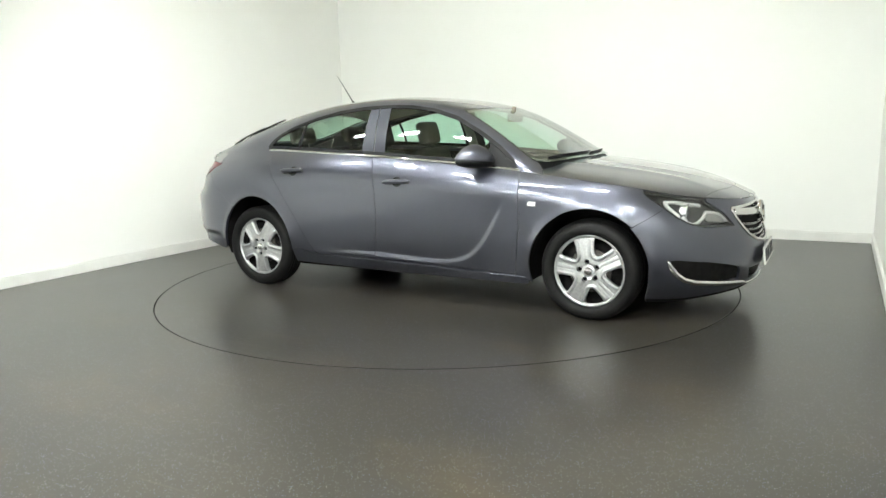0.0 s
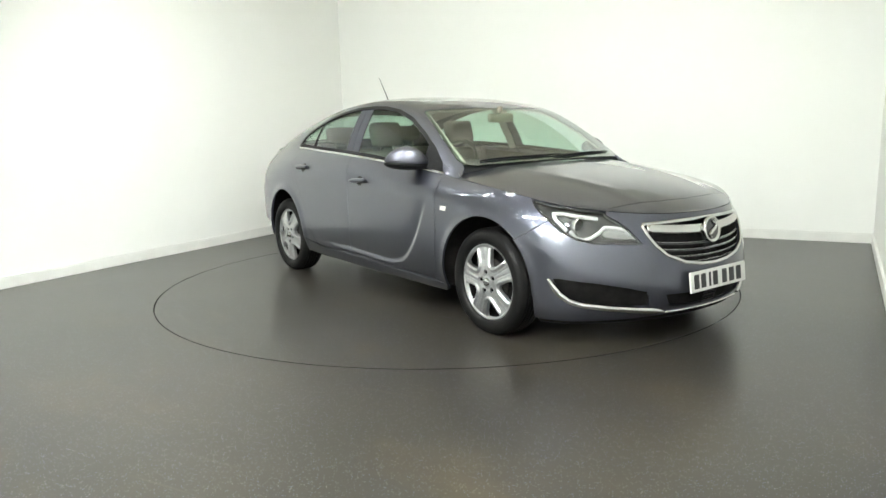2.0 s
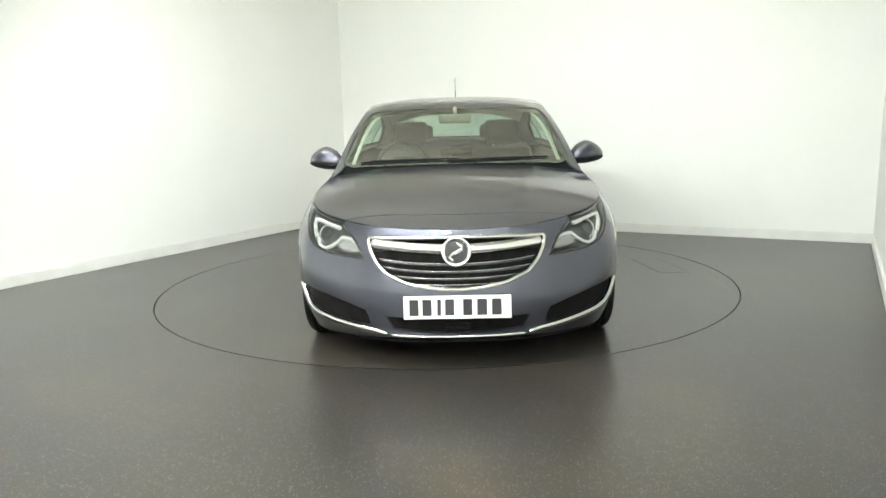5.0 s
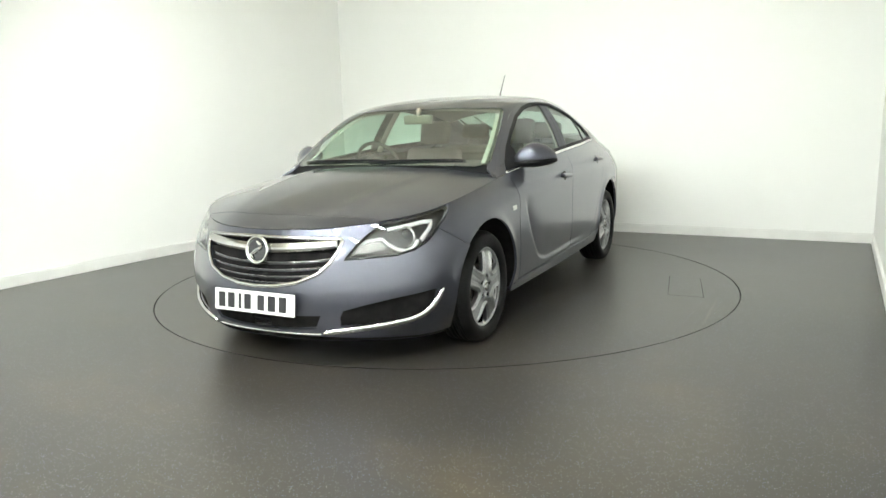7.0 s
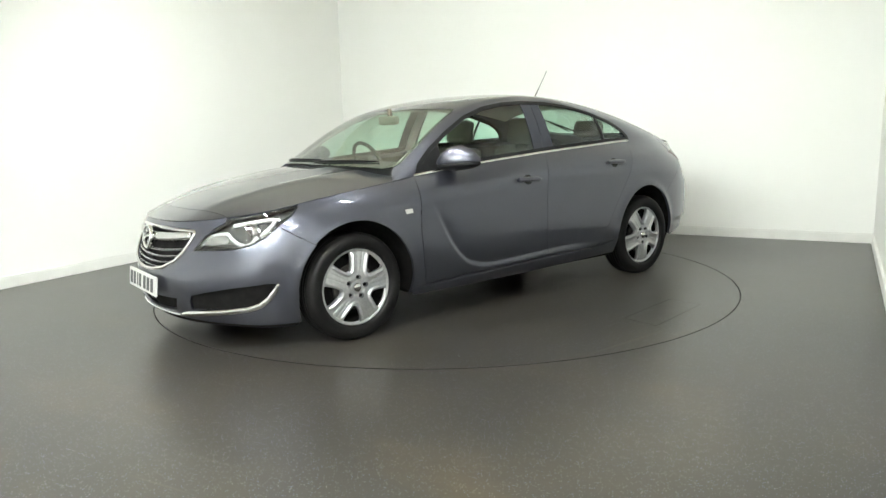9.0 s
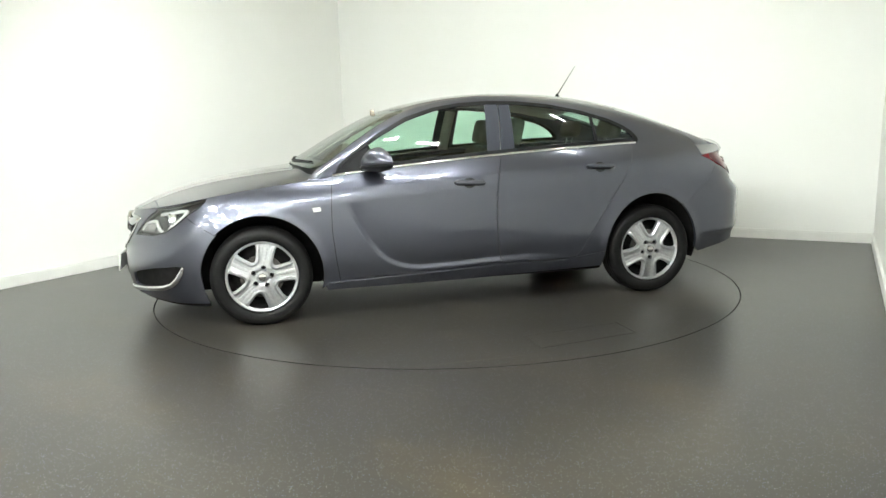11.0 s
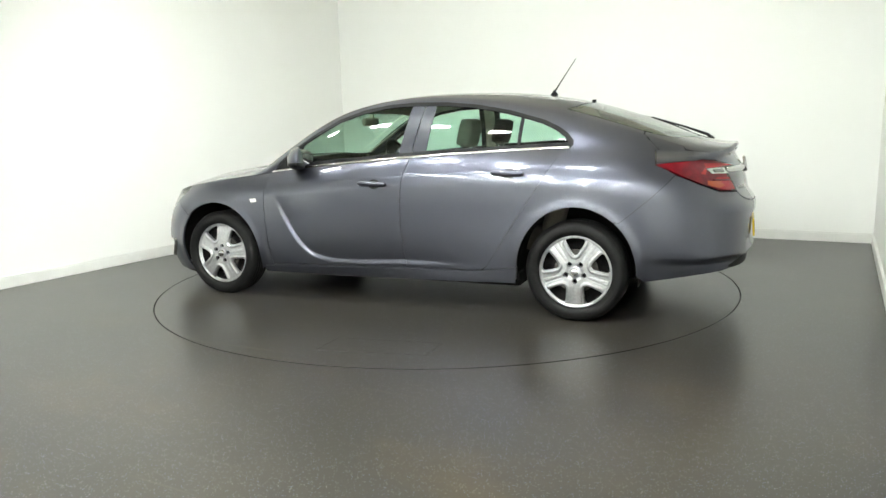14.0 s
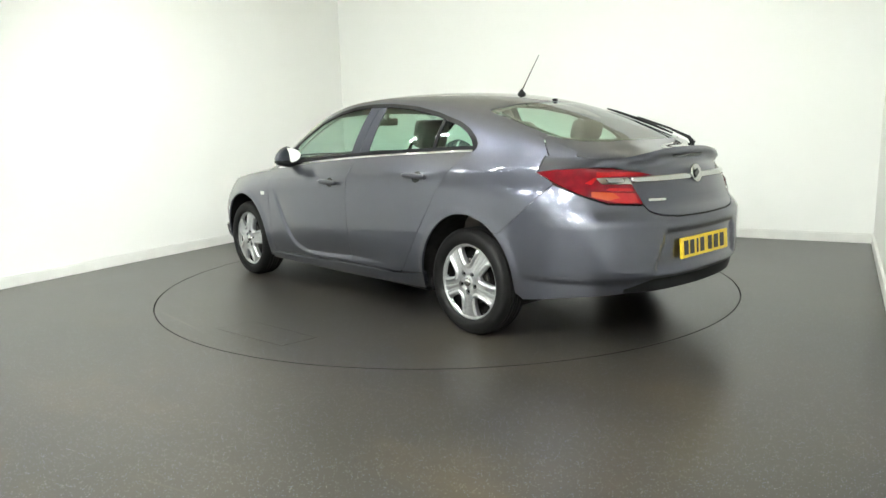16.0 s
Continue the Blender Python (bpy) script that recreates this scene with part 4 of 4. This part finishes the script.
    cowl = [(0.975, 0.760), (1.035, 0.66), (1.098, 0.4), (1.122, 0.2), (1.128, 0.0)]
    side = shut + edge_l + cowl[:-1]
    hood = side + [cowl[-1]] + [(x, -y) for x, y in side[::-1]][:-1]
    H = hood_at
    panel("bonnet", H, ok, hood, PAINT, base, step=0.03, lip=0.014)
    noseloop = [(float(p[0]), float(p[1])) for p in top_loop(np.linspace(0.70, 0.0, 15))]
    nose = [(x - 0.0, y) for x, y in shut] + noseloop[:-1]
    nose = nose + [noseloop[-1]] + [(x, -y) for x, y in (shut + noseloop[:-1])[::-1]][:-1]
    panel("nose_panel", H, ok, nose, PAINT, bumper, step=0.03, gap=0.0015, lip=0)
    bm = bmesh.new()
    rows = []
    for y in np.linspace(-0.80, 0.80, 33):
        x = 1.165 - 0.17 * (abs(y) / 0.76) ** 2.6
        rows.append([bm.verts.new((x + 0.03, y, hood_top(x, y) - 0.03)), bm.verts.new((x - 0.01, y, hood_top(x, y) - 0.012)), bm.verts.new((x - 0.06, y, cabin_top(x - 0.05, y) - 0.010)), bm.verts.new((x - 0.2, y, cabin_top(x - 0.2, y) - 0.07))])
    for a, b in zip(rows, rows[1:]):
        for k in range(3):
            bm.faces.new((a[k], b[k], b[k + 1], a[k + 1]))
    bmesh.ops.recalc_face_normals(bm, faces=bm.faces)
    part("cowl", bm, BLACK, base, "black cowl panel below the windscreen", True)

    screen = [(0.44, 0.0), (0.43, 0.2), (0.405, 0.42), (0.365, 0.575), (0.385, 0.605), (0.45, 0.628), (0.60, 0.668), (0.75, 0.703), (0.92, 0.735), (0.965, 0.725), (1.02, 0.665), (1.08, 0.50), (1.115, 0.30), (1.13, 0.0)]
    screen_full = screen + [(x, -y) for x, y in screen[::-1][1:-1]]
    ws = panel("windscreen", cabin_at, ok, screen_full, SCREEN, base, step=0.05, gap=0.0, lip=0.004, label="large tinted curved windscreen")
    inner = np.array(shrink(screen_full, 0.022))
    panel("screen_border", cabin_at, ok, screen_full, GLOSS_BLACK, ws, holes=[inner], step=0.03, gap=0.002, lip=0, offset=-0.004)
    rear = [(-1.345, 0.0), (-1.335, 0.25), (-1.29, 0.45), (-1.245, 0.535), (-1.30, 0.556), (-1.55, 0.575), (-1.72, 0.578), (-1.82, 0.562), (-1.91, 0.50), (-1.99, 0.36), (-2.02, 0.18), (-2.03, 0.0)]
    rear_full = rear + [(x, -y) for x, y in rear[::-1][1:-1]]
    rail = [(float(x), float(RAIL_Y(x))) for x in np.linspace(1.045, -1.735, 62)]
    roof_side = rail + [(-1.735, 0.582)]
    roof_rear = [(-1.55, 0.581), (-1.30, 0.562), (-1.238, 0.540), (-1.282, 0.455), (-1.328, 0.25), (-1.338, 0.0)]
    a_pillar = [(0.965, 0.728), (0.92, 0.739), (0.75, 0.707), (0.60, 0.672), (0.45, 0.632), (0.382, 0.608), (0.36, 0.577), (0.400, 0.42), (0.425, 0.2), (0.435, 0.0)][::-1]
    left = a_pillar + [(1.0, 0.745)] + roof_side + roof_rear[:-1]
    roof = left + [roof_rear[-1]] + [(x, -y) for x, y in left[::-1]][:-1]
    panel("roof", cabin_at, ok, roof, PAINT, base, step=0.035, gap=0.0006, lip=0.012, label="grey painted roof and pillars", soften=soft_roof)
    rs = panel("rear_screen", cabin_at, ok, rear_full, SCREEN, base, step=0.05, gap=0.001, lip=0.004, label="sloping tinted rear screen")
    panel("screen_border", cabin_at, ok, rear_full, GLOSS_BLACK, rs, holes=[np.array(shrink(rear_full, 0.03))], step=0.03, gap=0.003, lip=0, offset=-0.004)
    sr = np.linspace(4.95, SLEN, 24)
    tl = top_loop(sr)
    deck = [(-1.742, 0.584), (-1.742, float(RAIL_Y(-1.742)))] + [(float(x), float(RAIL_Y(x))) for x in np.linspace(-1.8, float(tl[0][0]) + 0.02, 8)] + [(float(x), float(y)) for x, y in tl]
    deck_low = [(-2.034, 0.0), (-2.024, 0.18), (-1.994, 0.362), (-1.914, 0.504), (-1.822, 0.567)][::-1]
    lft = deck_low[::-1][1:] + deck[:-1]
    deck_full = [deck_low[-1]] + lft + [deck[-1]] + [(x, -y) for x, y in lft[::-1]]
    gate = panel("tailgate", cabin_at, ok, deck_full, PAINT, base, step=0.03, gap=0.0003, lip=0.01, soften=soft_roof, label="grey painted tailgate with lip spoiler")

    # ---- both flanks ----
    for sgn in (1, -1):
        F = C1 if sgn > 0 else C2
        o = oc if sgn > 0 else -oc * 1.0
        o = float(np.sign(normal_at(F, np.array([0.0]), np.array([1.2]), 1.0)[0][1])) * sgn
        sd = lambda poly: sided(poly, sgn)
        # wing
        w = ([SHUT[0]] + HEAD_LOW[6:] + top_path(1.18, float(s_of_x(0.885))) + xz(DOOR_F)[1:] + xz([(0.875, 0.235), (0.975, 0.225)])
             + arch(1.37, 0.388, 0.395, 196, 48, 24)[:-1] + [SHUT[1]])
        wing_p = panel("front_wing", A, OA, sd(w), PAINT, base, step=0.028, lip=0.014)
        rep = xz([(1.035, 0.745), (0.985, 0.748), (0.978, 0.722), (1.028, 0.718)])
        panel("side_repeater", A, OA, sd(rep), LAMP_WHITE, wing_p, step=0.02, gap=0, lip=0.008, offset=0.006, label="small clear side repeater")
        # doors
        d1 = top_path(float(s_of_x(0.888)), float(s_of_x(-0.246))) + xz(DOOR_B)[1:] + xz([(0.3, 0.280), (0.877, 0.262)]) + xz(DOOR_F)[1:-1][::-1]
        door = panel("front_door", A, OA, sd(d1), PAINT, base, step=0.013, lip=0.014)
        build_handle(sgn, door, 2.872, 0.858)
        d2 = top_path(float(s_of_x(-0.246)), float(s_of_x(-1.275))) + xz(DOOR_R)[1:] + xz(DOOR_B)[1:][::-1]
        door2 = panel("rear_door", A, OA, sd(d2), PAINT, base, step=0.025, lip=0.014)
        build_handle(sgn, door2, 3.822, 0.926)
        sill = xz([(0.975, 0.222), (0.877, 0.258), (0.3, 0.276), (-0.226, 0.296), (-0.70, 0.293), (-0.77, 0.299), (-1.003, 0.330), (-0.985, 0.222), (0.0, 0.198), (0.96, 0.195)])
        sp = panel("sill", A, OA, sd(sill), PAINT, base, step=0.03, lip=0.03)
        # added ridge in body paint, shaped to draw the door edge's highlight
        strip("sill_highlight_ridge", A, OA, sd(xz([(0.95, 0.246), (0.3, 0.266), (-0.226, 0.286), (-0.70, 0.286)])), 0.0035, 0.004, PAINT, sp, offset=0.001)
        # rear quarter
        q = (top_path(float(s_of_x(-1.275)), 4.72) + [(4.72, 0.981)] + [TAIL[0], TAIL[-1], (4.835, 0.915)] + [(4.67, 0.766), (4.512, 0.634)]
             + arch(-1.37, 0.370, 0.411, 128, 4, 24) + xz([(-1.003, 0.332), (-0.77, 0.302), (-0.80, 0.330)])[:2] + xz(DOOR_R)[1:6][::-1])
        panel("rear_quarter", A, OA, sd(q), PAINT, base, step=0.028, gap=0.0, lip=0.014, soften=soft_flank(sgn))
        # cabin side above the belt
        up = (belt_path(1.045, 0.885, n=6) + DLO + belt_path(-1.31, -1.835, n=10) + [(-1.742, float(RAIL_Z(-1.742)))]
              + [(float(x), float(RAIL_Z(x))) for x in np.linspace(-1.70, 1.045, 62)])
        panel("side_frame", F, o, up, PAINT, base, step=0.03, gap=0.0, lip=0.012, label="grey painted pillar and roof rail", soften=soft_pillar(sgn))
        cor = belt_path(-1.84, -2.09, n=6) + [(float(x), float(RAIL_Z(x))) for x in np.linspace(-2.09, -1.748, 8)]
        panel("tailgate_corner", F, o, cor, PAINT, gate, step=0.03, gap=0.0003, lip=0.01, soften=soft_pillar(sgn))
        dl = DLO + belt_path(-1.30, 0.875, 0.012, 24)
        inn = [(float(p[0]) + 0.10 * max(0.0, -1.17 - float(p[0])), float(p[1])) for p in shrink(dl, 0.024)]
        panel("window_seal", F, o, dl, BLACK, base, holes=[inn], step=0.03, gap=0.0005, lip=0.008, offset=0.001, label="black window seal")
        B0, B1, B2, B3 = ((-0.197, 1.4), (-0.15, 1.0)), ((-0.293, 1.4), (-0.243, 1.0)), ((-0.299, 1.4), (-0.249, 1.0)), ((-0.376, 1.4), (-0.352, 1.0))
        # front of a line: larger x
        fr = lambda poly, l: clip(poly, l[0], l[1])
        bk = lambda poly, l: clip(poly, l[1], l[0])
        sail, body_g = fr(inn, ((0.63, 1.4), (0.66, 0.9))), bk(inn, ((0.625, 1.4), (0.655, 0.9)))
        panel("mirror_sail", F, o, sail, BLACK, door, step=0.03, gap=0, lip=0.004, offset=-0.004)
        panel("door_window", F, o, fr(body_g, B0), GLASS, door, step=0.06, gap=0, lip=0, offset=-0.010, label="tinted side window")
        panel("pillar_cover", F, o, bk(fr(inn, B1), B0), PILLAR, door, step=0.03, gap=0, lip=0.006, offset=-0.003, label="satin dark pillar cover")
        panel("pillar_cover", F, o, bk(fr(inn, B3), B2), PILLAR, door2, step=0.03, gap=0, lip=0.006, offset=-0.003)
        v0, v1 = ((-0.975, 1.4), (-0.972, 1.0)), ((-0.998, 1.4), (-0.995, 1.0))
        panel("door_window", F, o, bk(fr(inn, v0), B3), GLASS, door2, step=0.06, gap=0, lip=0, offset=-0.010, label="tinted side window")
        panel("window_divider", F, o, bk(fr(inn, v1), v0), BLACK, door2, step=0.03, gap=0, lip=0.006, offset=-0.003)
        panel("quarter_window", F, o, bk(inn, v1), GLASS, door2, step=0.06, gap=0, lip=0, offset=-0.010, label="small tinted quarter window")
        strip("belt_trim", F, o, belt_path(0.888, -1.305, 0.004, 40), 0.0095, 0.008, CHROME, base, offset=0.0, step=0.05, label="bright chrome belt trim")
        build_mirror(sgn, base)
        # tail lamp
        t = panel("tail_lamp", A, OA, sd(TAIL), RED, base, step=0.02, gap=0.003, lip=0.012, offset=0.002, label="dark red wraparound tail lamp")
        panel("upper_light", A, OA, sd([(5.10, 0.972), (5.25, 0.968), (5.40, 0.958), (5.46, 0.948), (5.30, 0.946), (5.08, 0.940), (5.02, 0.915), (5.06, 0.905), (5.10, 0.935)]), RED_HI, t, step=0.02, gap=0, lip=0, offset=0.004)
        panel("lower_light", A, OA, sd([(5.18, 0.888), (5.325, 0.882), (5.36, 0.806), (5.22, 0.812), (5.08, 0.840), (5.12, 0.862)]), RED_HI, t, step=0.02, gap=0, lip=0, offset=0.004)
        panel("amber_light", A, OA, sd([(5.06, 0.872), (5.20, 0.862), (5.24, 0.836), (5.16, 0.824), (5.06, 0.846)]), AMBER, t, step=0.02, gap=0, lip=0, offset=0.006)
        strip("lamp_rib", A, OA, sd([(5.12, 0.873), (5.345, 0.862)]), 0.004, 0.004, RED, t, offset=0.005)
        panel("lamp_finisher", A, OA, sd([(5.095, 0.936), (5.318, 0.936), (5.335, 0.902), (5.13, 0.908)]), CHROME, t, step=0.02, gap=0, lip=0.006, offset=0.007, label="chrome lamp finisher")
        panel("reversing_light", A, OA, sd([(5.16, 0.929), (5.275, 0.930), (5.285, 0.911), (5.18, 0.913)]), LAMP_GREY, t, step=0.02, gap=0, lip=0, offset=0.010)

    # ---- tail ----
    gl = top_path(4.727, SLEN)
    low = [(4.727, 0.9785)] + TAIL[1:7] + GATE_LOW
    lowfull = across(low)
    topfull = across(gl)
    panel("tailgate_face", A, OA, topfull + lowfull[::-1], PAINT, gate, step=0.028, gap=0.0008, lip=0.014, soften=lambda u, v, n: soft_flank(1)(u, v, soft_flank(-1)(u, v, n)))
    bumph = ([(4.835, 0.913), (4.88, 0.898), (4.985, 0.857), (5.06, 0.833), (5.161, 0.804), (5.385, 0.791)] + [(s, z - 0.006) for s, z in GATE_LOW[1:]])
    diffu = [(5.25, 0.352), (5.34, 0.372), (5.441, 0.396), (5.6, 0.392), (SLEN, 0.388)]
    lowb = xz([(-1.735, 0.262)]) + [(4.66, 0.272), (4.99, 0.312), (5.25, 0.330)] + diffu
    ar = arch(-1.37, 0.370, 0.411, 129, 186, 12)
    left = [(4.512, 0.634), (4.67, 0.766)] + bumph
    full = across(left) + across(ar[:-1] + lowb[1:])[::-1]
    rb = panel("rear_bumper", A, OA, full, PAINT, base, step=0.028, lip=0.02)
    df = across(diffu) + across([(5.25, 0.330), (5.45, 0.322), (SLEN, 0.318)])[::-1]
    panel("rear_diffuser", A, OA, df, BLACK, rb, step=0.03, gap=0.002, lip=0.03, offset=-0.006, label="black lower bumper insert")
    strip("chrome_bar", A, OA, [(s, 0.924) for s in np.linspace(5.335, S2 - 5.335, 30)], 0.018, 0.016, CHROME, gate, step=0.04, label="wide chrome tailgate bar")
    p = A(SLEN, 0.935)
    m = Matrix.Translation(Vector(p) + Vector((-0.008, 0, 0))) @ pose(0, 0, 0, 0, -80, 0)
    bm = bmesh.new()
    lathe(bm, [(0.050, 0.0), (0.052, 0.014), (0.047, 0.019), (0.041, 0.014), (0.0005, 0.014)], 36, m)
    b2 = part("badge", bm, CHROME, gate, "round chrome badge", True)
    bm = bmesh.new()
    box(bm, 0, 0, 0.015, 0.03, 0.05, 0.005, 0.002, m @ pose(0, 0, 0, 0, 0, 35))
    part("badge_mark", bm, GLOSS_BLACK, b2)
    strip("name_strip", A, OA, [(5.43, 0.818), (5.56, 0.814)], 0.008, 0.004, CHROME, gate, step=0.02, label="small chrome name strip")
    strip("name_strip", A, OA, [(S2 - 5.36, 0.822), (S2 - 5.43, 0.820)], 0.008, 0.004, CHROME, gate, step=0.02)
    panel("high_brake_light", A, OA, [(SLEN - 0.17, 1.048), (SLEN + 0.17, 1.048), (SLEN + 0.165, 1.022), (SLEN - 0.165, 1.022)], GLOSS_BLACK, gate, step=0.03, gap=0, lip=0, offset=0.003, label="smoked high brake light")
    build_plate("rear_plate", (-2.385, 0.0, 0.543), -4, -1, PLATE_Y, base)
    # black strip drawn as the shadow under the tailgate's lower edge
    strip("gate_handle_shadow", A, OA, [(s, 0.722) for s in np.linspace(SLEN - 0.38, SLEN + 0.38, 12)], 0.006, 0.003, BLACK, gate, offset=-0.004)
    bm = bmesh.new()
    on = lambda x, y, lift: (x, y, float(cabin_top(x, y)) + lift)
    tube(bm, [on(-2.10, -0.36, 0.004), on(-2.06, -0.375, 0.03), on(-1.90, -0.41, 0.034), on(-1.66, -0.43, 0.024)], [0.016, 0.011, 0.007, 0.007])
    wip = part("rear_wiper", bm, BLACK, base, "black rear wiper", True)
    bm = bmesh.new()
    tube(bm, [on(x, -0.43 + 0.04 * (-1.42 - x), 0.013) for x in np.linspace(-1.93, -1.42, 7)], [0.005, 0.008, 0.009, 0.010, 0.009, 0.008, 0.005], 6)
    part("wiper_blade", bm, BLACK, wip, "", True)
    bm = bmesh.new()
    lathe(bm, [(0.03, 0.0), (0.026, 0.012), (0.012, 0.028), (0.006, 0.04)], 16, pose(-1.02, 0, 1.432))
    aerial = part("aerial", bm, BLACK, base, "thin whip aerial on a black foot", True)
    bm = bmesh.new()
    tube(bm, [(-1.02, 0, 1.455), (-1.055, 0, 1.51), (-1.175, 0, 1.685)], [0.0055, 0.004, 0.0018], 8)
    part("whip", bm, BLACK, aerial, "", True)
    bm = bmesh.new()
    box(bm, -1.31, 0.0, 1.385, 0.03, 0.022, 0.018, 0.005)
    part("washer_jet", bm, BLACK, base)
    for y0, y1 in ((-0.62, 0.02), (-0.05, 0.60)):
        bm = bmesh.new()
        pts = []
        for k in range(7):
            y = y0 + (y1 - y0) * k / 6
            x = 1.105 - 0.16 * (abs(y) / 0.76) ** 2.4 - 0.018 * k / 6
            pts.append((x, y, float(cabin_top(x, y)) + 0.009))
        tube(bm, pts, [0.005, 0.008, 0.008, 0.008, 0.007, 0.006, 0.004], 8)
        part("front_wiper", bm, BLACK, base, "black front wiper blade", True)

    # ---- wheels ----
    first = build_wheel()
    first.parent = base
    first.matrix_local = pose(HUB_X, HUB_Y, HUB_Z, 0, -10, 0)
    for x, y, rz in ((-HUB_X, HUB_Y, 0), (HUB_X, -HUB_Y, 180), (-HUB_X, -HUB_Y, 180)):
        copy_thing(first, pose(x, y, HUB_Z, 0, (36 if x < 0 else 10), rz))

    # ---- inside and underneath ----
    for sgn in (1, -1):
        o = ([(0.06, 0.16), (0.06, 0.66), (0.5, 0.62), (0.9, 0.60), (1.2, 0.74)] + top_path(1.3, 4.6, 0.1, 0.03) + [(4.75, 0.93), (5.4, 0.78), (SLEN - 0.002, 0.75), (SLEN - 0.002, 0.36), (5.2, 0.37), (4.72, 0.34)]
             + arch(-1.37, 0.383, 0.425, 183, -3, 24) + xz([(-0.9, 0.215), (0.9, 0.20)]) + arch(1.37, 0.40, 0.408, 193, 8, 24)[:-1] + xz([(1.76, 0.26), (1.74, 0.17)]))
        panel("inner_shell", A, OA, sided(o, sgn), UNDER, base, step=0.05, gap=0, lip=0, offset=-0.06 + 0.045)
        for cx, rx, rz in ((1.37, 0.40, 0.408), (-1.37, 0.383, 0.425)):
            bm = bmesh.new()
            rows = []
            for a in np.linspace(-12, 192, 25):
                x, z = cx + rx * math.cos(radians(a)), HUB_Z + rz * math.sin(radians(a))
                yo = abs(float(side_at(s_of_x(x), max(z, 0.2))[1])) - 0.018
                rows.append([bm.verts.new((x, sgn * y, z)) for y in (yo, 0.55)])
            for r0, r1 in zip(rows, rows[1:]):
                bm.faces.new((r0[0], r0[1], r1[1], r1[0]))
            bm.faces.new([r[1] for r in rows])
            bmesh.ops.recalc_face_normals(bm, faces=bm.faces)
            part("arch_liner", bm, UNDER, base, "black wheel arch liner", True)
    bm = bmesh.new()
    box(bm, -0.03, 0, 0.24, 1.95, 1.70, 0.10, 0.03)
    box(bm, 1.45, 0, 0.24, 1.0, 1.06, 0.12, 0.03)
    box(bm, -1.62, 0, 0.36, 0.95, 1.04, 0.12, 0.03)
    part("underbody", bm, UNDER, base, "black underbody")
    bm = bmesh.new()
    tube(bm, [(-2.0, 0.42, 0.34), (-1.4, 0.42, 0.33)], [0.09, 0.09], 14)
    part("exhaust_box", bm, UNDER, base, "", True)
    for x, y, fr_ in ((-0.22, 0.38, True), (-0.22, -0.38, True), (-1.02, 0.36, False), (-1.02, -0.36, False)):
        build_seat(x, y, base, fr_)
    bm = bmesh.new()
    rows = []
    for y in np.linspace(-0.78, 0.78, 17):
        b = 0.05 * math.exp(-((y + 0.38) / 0.2) ** 2)
        rows.append([bm.verts.new((x, y, z)) for x, z in ((1.10 - 0.22 * abs(y / 0.78) ** 2.4, 0.955), (0.80, 0.955 + b * 0.4), (0.64, 0.95 + b), (0.58, 0.90), (0.60, 0.60))])
    for a, b in zip(rows, rows[1:]):
        for k in range(4):
            bm.faces.new((a[k], b[k], b[k + 1], a[k + 1]))
    bmesh.ops.recalc_face_normals(bm, faces=bm.faces)
    part("dashboard", bm, DASH, base, "dark brown moulded dashboard", True)
    bm = bmesh.new()
    m = Matrix.Translation((0.44, -0.38, 0.955)) @ pose(0, 0, 0, 0, -66, 0)
    tube(bm, [m @ Vector((0.185 * math.cos(t), 0.185 * math.sin(t), 0)) for t in np.linspace(0, 2 * math.pi, 33)], [0.015] * 33, 8)
    box(bm, 0, 0, -0.01, 0.15, 0.17, 0.05, 0.02, m)
    box(bm, 0, 0, -0.01, 0.05, 0.34, 0.02, 0.006, m)
    part("steering_wheel", bm, BLACK, base, "black three-spoke steering wheel", True)
    bm = bmesh.new()
    box(bm, 0.50, 0, 1.285, 0.04, 0.23, 0.065, 0.018)
    box(bm, 0.49, 0, 1.335, 0.03, 0.03, 0.07, 0.008)
    part("interior_mirror", bm, DASH, base, "dark interior mirror", True)
    for sgn in (1, -1):
        F = C1 if sgn > 0 else C2
        tr = strip("pillar_trim", F, 1.0, [(-0.255, 1.03), (-0.295, 1.36)], 0.045, 0.004, PALE, base, offset=0.0, label="pale pillar trim")
        tr.location.y = -sgn * 0.045
        strip("pillar_trim", cabin_at, ok, [(0.94, sgn * 0.690), (0.75, sgn * 0.662), (0.60, sgn * 0.630), (0.45, sgn * 0.590), (0.38, sgn * 0.56)], 0.014, 0.004, PALE, base, offset=-0.035)
    bm = bmesh.new()
    rows = []
    for x in np.linspace(0.36, -1.25, 16):
        rows.append([bm.verts.new((x, y * float(RAIL_Y(x)), float(cabin_top(x, y * RAIL_Y(x))) - 0.035)) for y in np.linspace(-0.97, 0.97, 13)])
    for a, b in zip(rows, rows[1:]):
        for k in range(12):
            bm.faces.new((a[k], b[k], b[k + 1], a[k + 1]))
    part("headlining", bm, PALE, base, "pale fabric headlining", True)
    bm = bmesh.new()
    box(bm, -1.52, 0, 0.985, 0.70, 1.36, 0.03, 0.01)
    part("parcel_shelf", bm, CLOTH, base, "dark parcel shelf")
    return base


car = build_car()


def motions():
    rows_t, rows_c = [], []
    for i, h in enumerate(HEADING):
        m = pose(0, 0, 0, 0, 0, h)
        rows_t.append((i * 0.5, m))
        rows_c.append((i * 0.5, m @ Matrix.Translation(CAR_SHIFT)))
    walk(turntable, rows_t)
    walk(car, rows_c)


motions()
